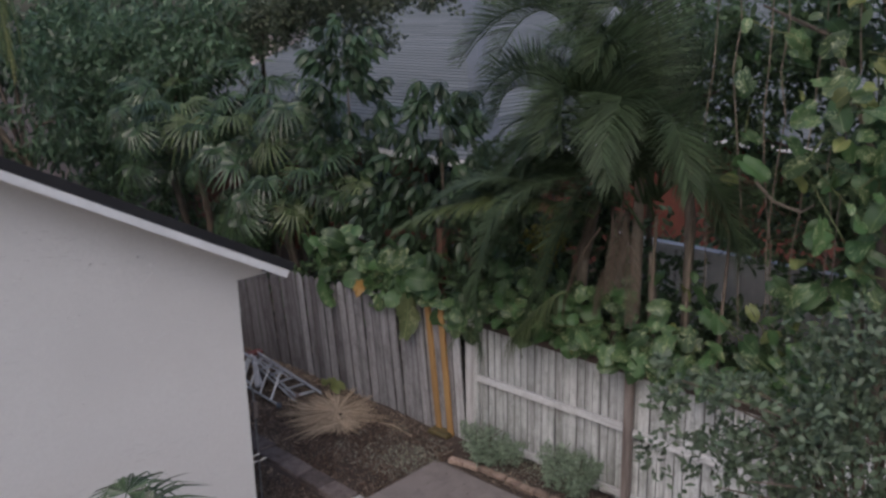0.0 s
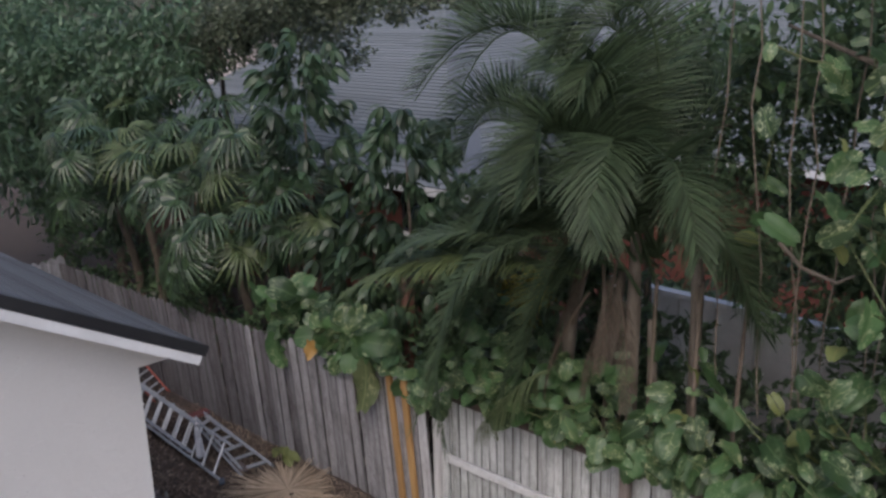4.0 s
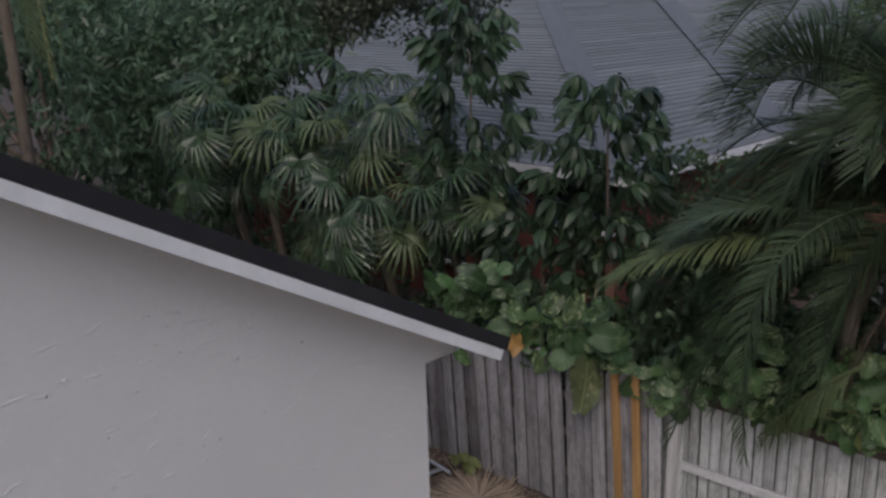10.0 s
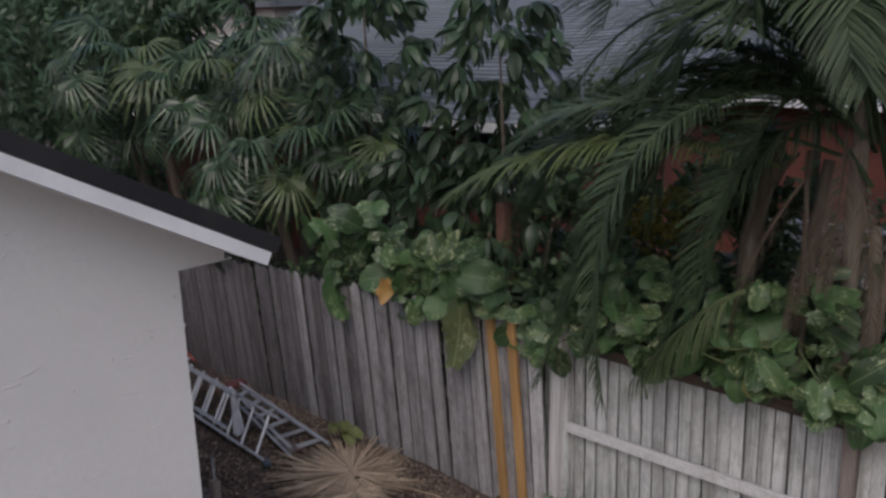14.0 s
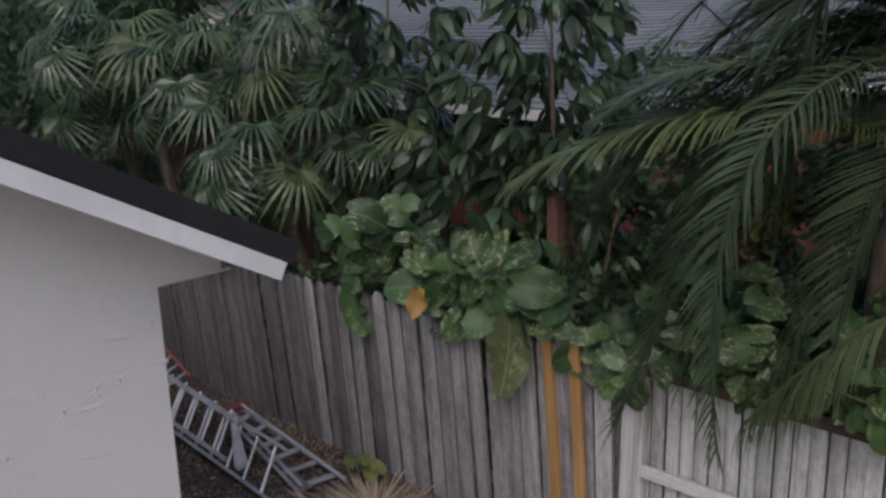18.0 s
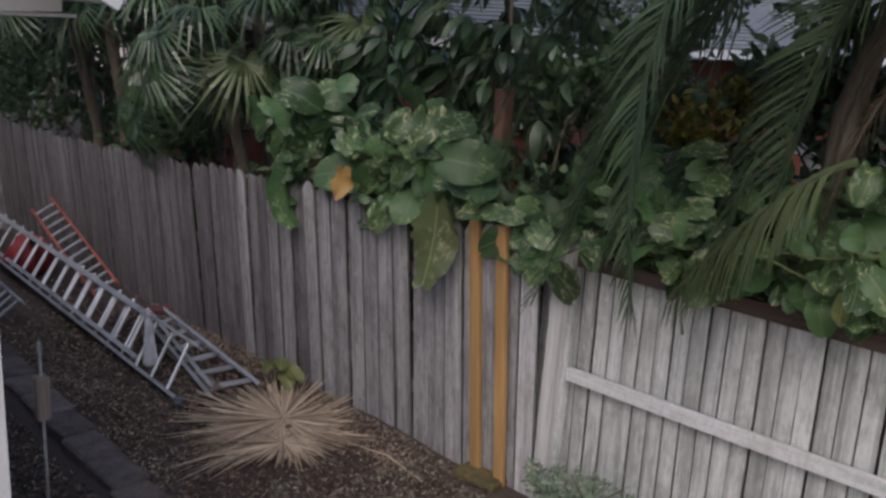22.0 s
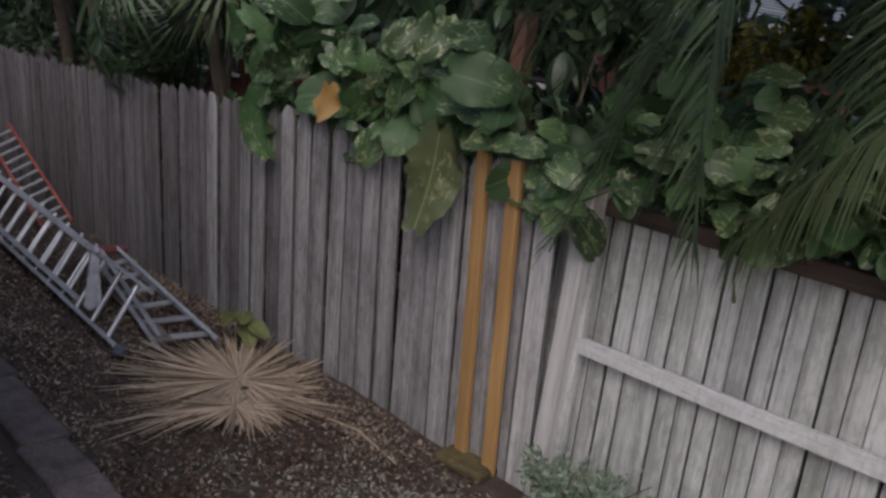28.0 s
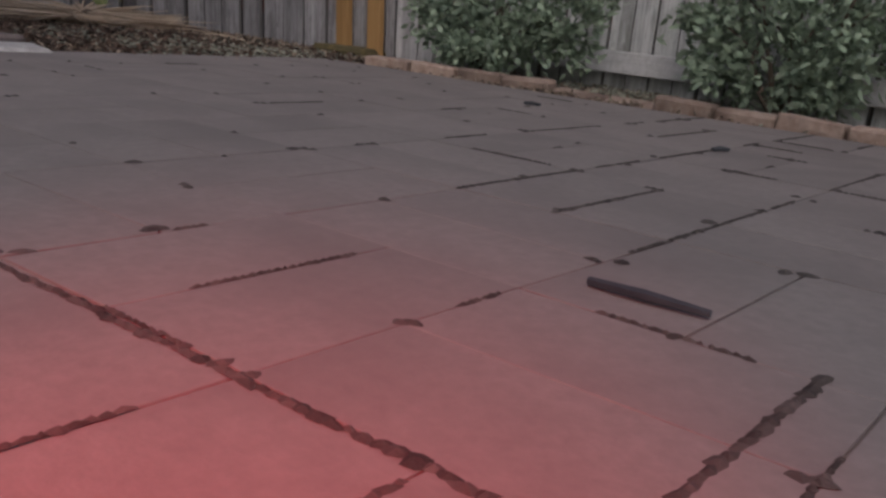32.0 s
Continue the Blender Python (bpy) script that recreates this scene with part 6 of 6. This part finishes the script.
for b in yb:
    for j in range(3):
        q = (b[0] + rr.uniform(-0.35, 0.35), b[1] + rr.uniform(-0.35, 0.35), b[2] + rr.uniform(-0.1, 0.15))
        child("branch", data_of("branch", *tube([(0, 0, 2.2 + 0.2 * j), (q[0] * 0.5, q[1] * 0.5, q[2] - 0.15), q], [0.016, 0.009, 0.004], 5), M_BARK), ytree)
v, f, c = leaf_cloud(66, yb, 7000, 0.066, 0.03, 0.0, 0.2, 0.2)
child("crown", data_of("crown", v, f, M_SHRUB), ytree)

# ---- dead palm crown on the soil ----
dead = thing("dead_palm_crown", (-9.14, 7.92, 0), "dried straw-coloured palm crown lying on the soil", "palm")
rng = random.Random(8)
for hub, reach, count, wide in ((Vector((0, 0, 0)), 1.0, 16, 0.62), (Vector((-0.14, 0.04, 0.03)), 0.86, 12, 0.7), (Vector((0.17, -0.17, 0.02)), 0.55, 8, 0.6)):
    for k in range(count):
        vs, fs = [], []
        bunch = rng.uniform(0.72, 1.05)
        for j in range(27):
            az = 2 * PI * (k + 0.92 * j / 27) / count + rng.uniform(-0.07, 0.07)
            ln = reach * bunch * rng.uniform(0.55, 1.0) * (1.08 if math.cos(az - 3.4) > -0.1 else 0.72)
            lift, tip_up = rng.uniform(-0.02, 0.1), rng.uniform(-0.003, 0.003)
            d = Vector((math.cos(az), math.sin(az), 0))
            s = Vector((-d.y, d.x, 0)) * rng.uniform(0.006, 0.012) * wide
            kink = rng.uniform(-0.05, 0.05)
            o = len(vs)
            for i, (u, w) in enumerate(((0.06, 0.9), (0.35, 1.25), (0.65, 1.0), (0.85, 0.6), (1.0, 0.08))):
                z = 0.05 + lift * ln * u - 0.03 * u
                c = hub + d * ln * u + Vector((-d.y, d.x, 0)) * kink * u * u * ln
                vs += [c - s * w + Vector((0, 0, max(0.02, z - tip_up * w))), c + s * w + Vector((0, 0, max(0.02, z + tip_up * w)))]
            fs += [(o + 2 * i, o + 2 * i + 1, o + 2 * i + 3, o + 2 * i + 2) for i in range(4)]
        child("dry_frond", data_of("dry_frond", vs, fs, M_DEAD), dead)
child("heart", data_of("heart", *tube([(0, 0, 0), (0, 0, 0.05), (0.01, 0, 0.09)], [0.07, 0.06, 0.02], 8), M_DEADB, True), dead)
stick = thing("fallen_stalk", (-8.4, 8.2, 0.02), "thin dry palm stalk lying on the soil", "stick")
child("stalk", data_of("stalk", *tube([(-0.35, -0.02, 0), (0, 0.06, 0.015), (0.42, 0.02, 0)], [0.008, 0.009, 0.005], 5), M_DEAD), stick)

# ---- ladders ----
def ladder(at, label, a, b, gap, rungs, mat, rail_h=0.07, seed=0, group="ladders on the ground"):
    """Two side rails from a to b, gap away from each other, with round rungs between."""
    ob = thing("ladder", at, label, "ladder", group)
    a, b, g = Vector(a), Vector(b), Vector(gap)
    d = (b - a).normalized()
    n = d.cross(g).normalized()
    rot = Matrix((d, n, d.cross(n))).transposed()
    for off in (Vector((0, 0, 0)), g):
        c = (a + b) / 2 + off
        part("side_rail", boxes((c, ((b - a).length, rail_h, 0.026), rot, 0.004)), mat, ob)
    for k in range(rungs):
        p = a + (b - a) * ((k + 0.6) / (rungs + 0.2))
        child("rung", data_of("rung", *tube([p, p + g], [0.017, 0.017], 7), M_ALU), ob)
    return ob, d, n


LA = Vector((-10.13, 7.53, 0.06))
lad, d1, n1 = ladder(LA, "long aluminium extension ladder lying beside the fence", (0, 0, 0.0), (-5.4, 0.19, 0.12), (-0.12, 0.28, 0.33), 18, M_ALU)
part("foot", boxes(((0.05, -0.01, 0.0), (0.13, 0.07, 0.04), Matrix.Rotation(-0.5, 3, "Z"), 0.01)), M_BLUE, lad, "blue plastic ladder foot")
# fly section nested on the base section: rungs between the others
for k in range(15):
    p = Vector((-0.98 - 0.3 * k, 0.05 + 0.0105 * k, 0.075 + 0.0067 * k))
    child("rung", data_of("rung", *tube([p, p + Vector((-0.12, 0.27, 0.32))], [0.015, 0.015], 7), M_ALU), lad)
for off in (Vector((0.0, 0.03, 0.03)), Vector((-0.12, 0.25, 0.30))):
    child("fly_rail", data_of("fly_rail", *tube([Vector((-0.8, 0.02, 0.06)) + off, Vector((-5.5, 0.19, 0.15)) + off], [0.028, 0.028], 4), M_ALU), lad)
# folded stepladder lying flat
step = thing("stepladder", (-9.93, 8.20, 0.03), "folded aluminium stepladder lying on the ground", "ladder", "ladders on the ground")
for a, b in (((0, 0, 0.02), (-1.8, 0.04, 0.17)), ((-0.10, -0.42, 0.02), (-1.66, -0.2, 0.2)), ((0.03, -0.04, 0.07), (-1.7, 0.0, 0.25)), ((-0.16, -0.38, 0.08), (-1.6, -0.18, 0.27))):
    child("rail", data_of("rail", *tube([a, b], [0.02, 0.02], 4), M_ALU), step)
for k in range(6):
    s = 0.08 + 0.16 * k
    p, q = Vector((0, 0, 0.03)).lerp(Vector((-1.8, 0.04, 0.18)), s), Vector((-0.10, -0.42, 0.03)).lerp(Vector((-1.66, -0.2, 0.21)), s)
    mid_p = (p + q) / 2
    rot = Matrix.Rotation(math.atan2(q.y - p.y, q.x - p.x), 3, "Z")
    part("tread", boxes((mid_p, ((q - p).length, 0.07, 0.018), rot, 0.003)), M_ALU, step)
part("top_cap", boxes(((-1.74, -0.06, 0.23), (0.13, 0.3, 0.06), Matrix.Rotation(-0.1, 3, "Z"), 0.012)), surface("dark_red_plastic", (0.09, 0.03, 0.03), (0.13, 0.045, 0.043), (0.1, 0.02, 0.02), 20, 3, 0.6, 0.1, 0), step, "dark red plastic top cap")
ladder((-12.95, 8.36, 0.16), "faded red fibreglass ladder leaning along the fence", (0, 0, 0), (-2.0, 0.1, 0.56), (-0.10, -0.20, -0.14), 11, M_REDFG, 0.06)
ladder((-12.6, 6.95, 0.05), "short aluminium ladder on the soil", (0, 0, 0), (-2.2, 0.1, 0.05), (0.0, 0.3, 0.2), 12, M_ALU)
rag = thing("rag", (-10.86, 7.72, 0.42), "grey-white rag tied round the ladder", "cloth")
rr = random.Random(12)
vs, fs = [], []
for i in range(9):
    for j in range(6):
        s, t = i / 8, j / 5
        w = 0.05 + 0.07 * s
        vs.append((-0.1 + 0.26 * s + (t - 0.5) * w * 0.8, -0.12 * s + (t - 0.5) * w * 0.8, 0.06 - 0.34 * s + 0.02 * math.sin(5 * t + 3 * s) + rr.uniform(-0.008, 0.008)))
for i in range(8):
    for j in range(5):
        q = i * 6 + j
        fs.append((q, q + 1, q + 7, q + 6))
rg = child("cloth", data_of("cloth", vs, fs, M_RAG, True), rag)
so = rg.modifiers.new("thickness", "SOLIDIFY")
so.thickness = 0.012
part("knot", boxes(((-0.1, 0, 0.08), (0.09, 0.07, 0.07), Matrix.Rotation(0.4, 3, "Y"), 0.025)), M_RAG, rag)
plank = thing("grey_board", (-10.15, 7.8, 0.05), "grey weathered board under the ladder", "board")
part("board", boxes(((-0.5, 0.12, 0.03), (1.2, 0.11, 0.025), Matrix.Rotation(-0.12, 3, "Z"), 0.004)), M_BLOCK, plank)

sprout = thing("sprout", (-9.88, 8.40, 0), "small green seedling at the fence foot", "plant")
rr = random.Random(2)
for k in range(5):
    child("leaf", PY[k % 2], sprout, pose(0.05 * k - 0.1, -0.05 - 0.02 * (k % 2), 0.2 + 0.04 * (k % 3), 35 - 14 * k, 8 * k - 16, 190 + 22 * k) @ Matrix.Scale(0.6, 4))
    child("stalk", data_of("stalk", *tube([(0, 0, 0), (0.05 * k - 0.1, -0.03, 0.26)], [0.005, 0.004], 5), M_STALK), sprout)


# ---- terracotta post and stake behind the fence ----
tpost = thing("garden_post", (-8.62, 9.5, 0), "terracotta painted post with a yellowed band behind the fence", "post")
part("shaft", boxes(((0, 0, 1.3), (0.11, 0.11, 2.6), None, 0.008)), M_TPOST, tpost)
part("band", boxes(((0, 0, 2.2), (0.125, 0.125, 0.05), None, 0.004)), M_PALML, tpost, "yellow-green band round the post")
stake = thing("stake", (-8.9, 9.55, 0), "bare grey stake leaning behind the vine", "stake")
child("rod", data_of("rod", *tube([(-0.12, 0.0, 0), (-0.02, 0, 1.9), (0.12, 0.02, 2.75)], [0.02, 0.018, 0.014], 7), M_VINESTEM, True), stake)
bundle = thing("tarp_bundle", (-14.35, 7.95, 0), "crumpled red tarp bundle at the end of the passage", "tarp")
bm = bmesh.new()
bmesh.ops.create_icosphere(bm, subdivisions=3, radius=1.0)
for v in bm.verts:
    k = 1 + 0.22 * noise.noise(v.co * 2.3) + 0.12 * noise.noise(v.co * 6.0 + Vector((3, 1, 0)))
    v.co = Vector((v.co.x * 0.16 * k, v.co.y * 0.26 * k, max(-0.2, v.co.z * 0.26 * k) + 0.2))
part("cloth", bm, surface("red_tarp", (0.2, 0.02, 0.024), (0.3, 0.035, 0.04), (0.13, 0.014, 0.018), 9, 2, 0.6, 0.5, 0), bundle, "", None, True)
part("cord", boxes(((0, 0, 0.24), (0.36, 0.012, 0.5), Matrix.Rotation(0.25, 3, "Y"), 0.004)), M_DARKBAG, bundle)

# ---- thin pole by the house corner ----
pole = thing("pole", (-7.65, 5.62, 0), "thin galvanised pole standing by the house corner", "pole")
child("rod", data_of("rod", *tube([(0, 0, 0), (0.004, 0, 0.9), (0, 0, 1.66)], [0.008, 0.008, 0.008], 7), M_METAL, True), pole)
part("clamp_block", boxes(((0.0, 0, 1.45), (0.06, 0.055, 0.2), None, 0.008)), M_POST, pole, "dark weathered wooden block")
child("cap", data_of("cap", *tube([(0, 0, 1.65), (0, 0, 1.69), (0, 0, 1.71)], [0.014, 0.014, 0.006], 8), M_METAL, True), pole)

# ---- twigs and bits on the paving ----
rr = random.Random(14)
for k, (x, y, a, l) in enumerate(((-4.735, 6.12, 5, 0.125), (-5.9, 7.55, 20, 0.05), (-5.2, 7.3, 70, 0.05))):
    tw = thing("twig", (x, y, 0.043), "small dark twig lying on the pavers", "twig", "twigs on the paving", turn=a)
    child("stick", data_of("stick", *tube([(-l / 2, 0, 0), (0, rr.uniform(-0.006, 0.006), 0.002), (l / 2, 0, 0)], [0.0045, 0.006, 0.004], 6), M_DARKBAG), tw)
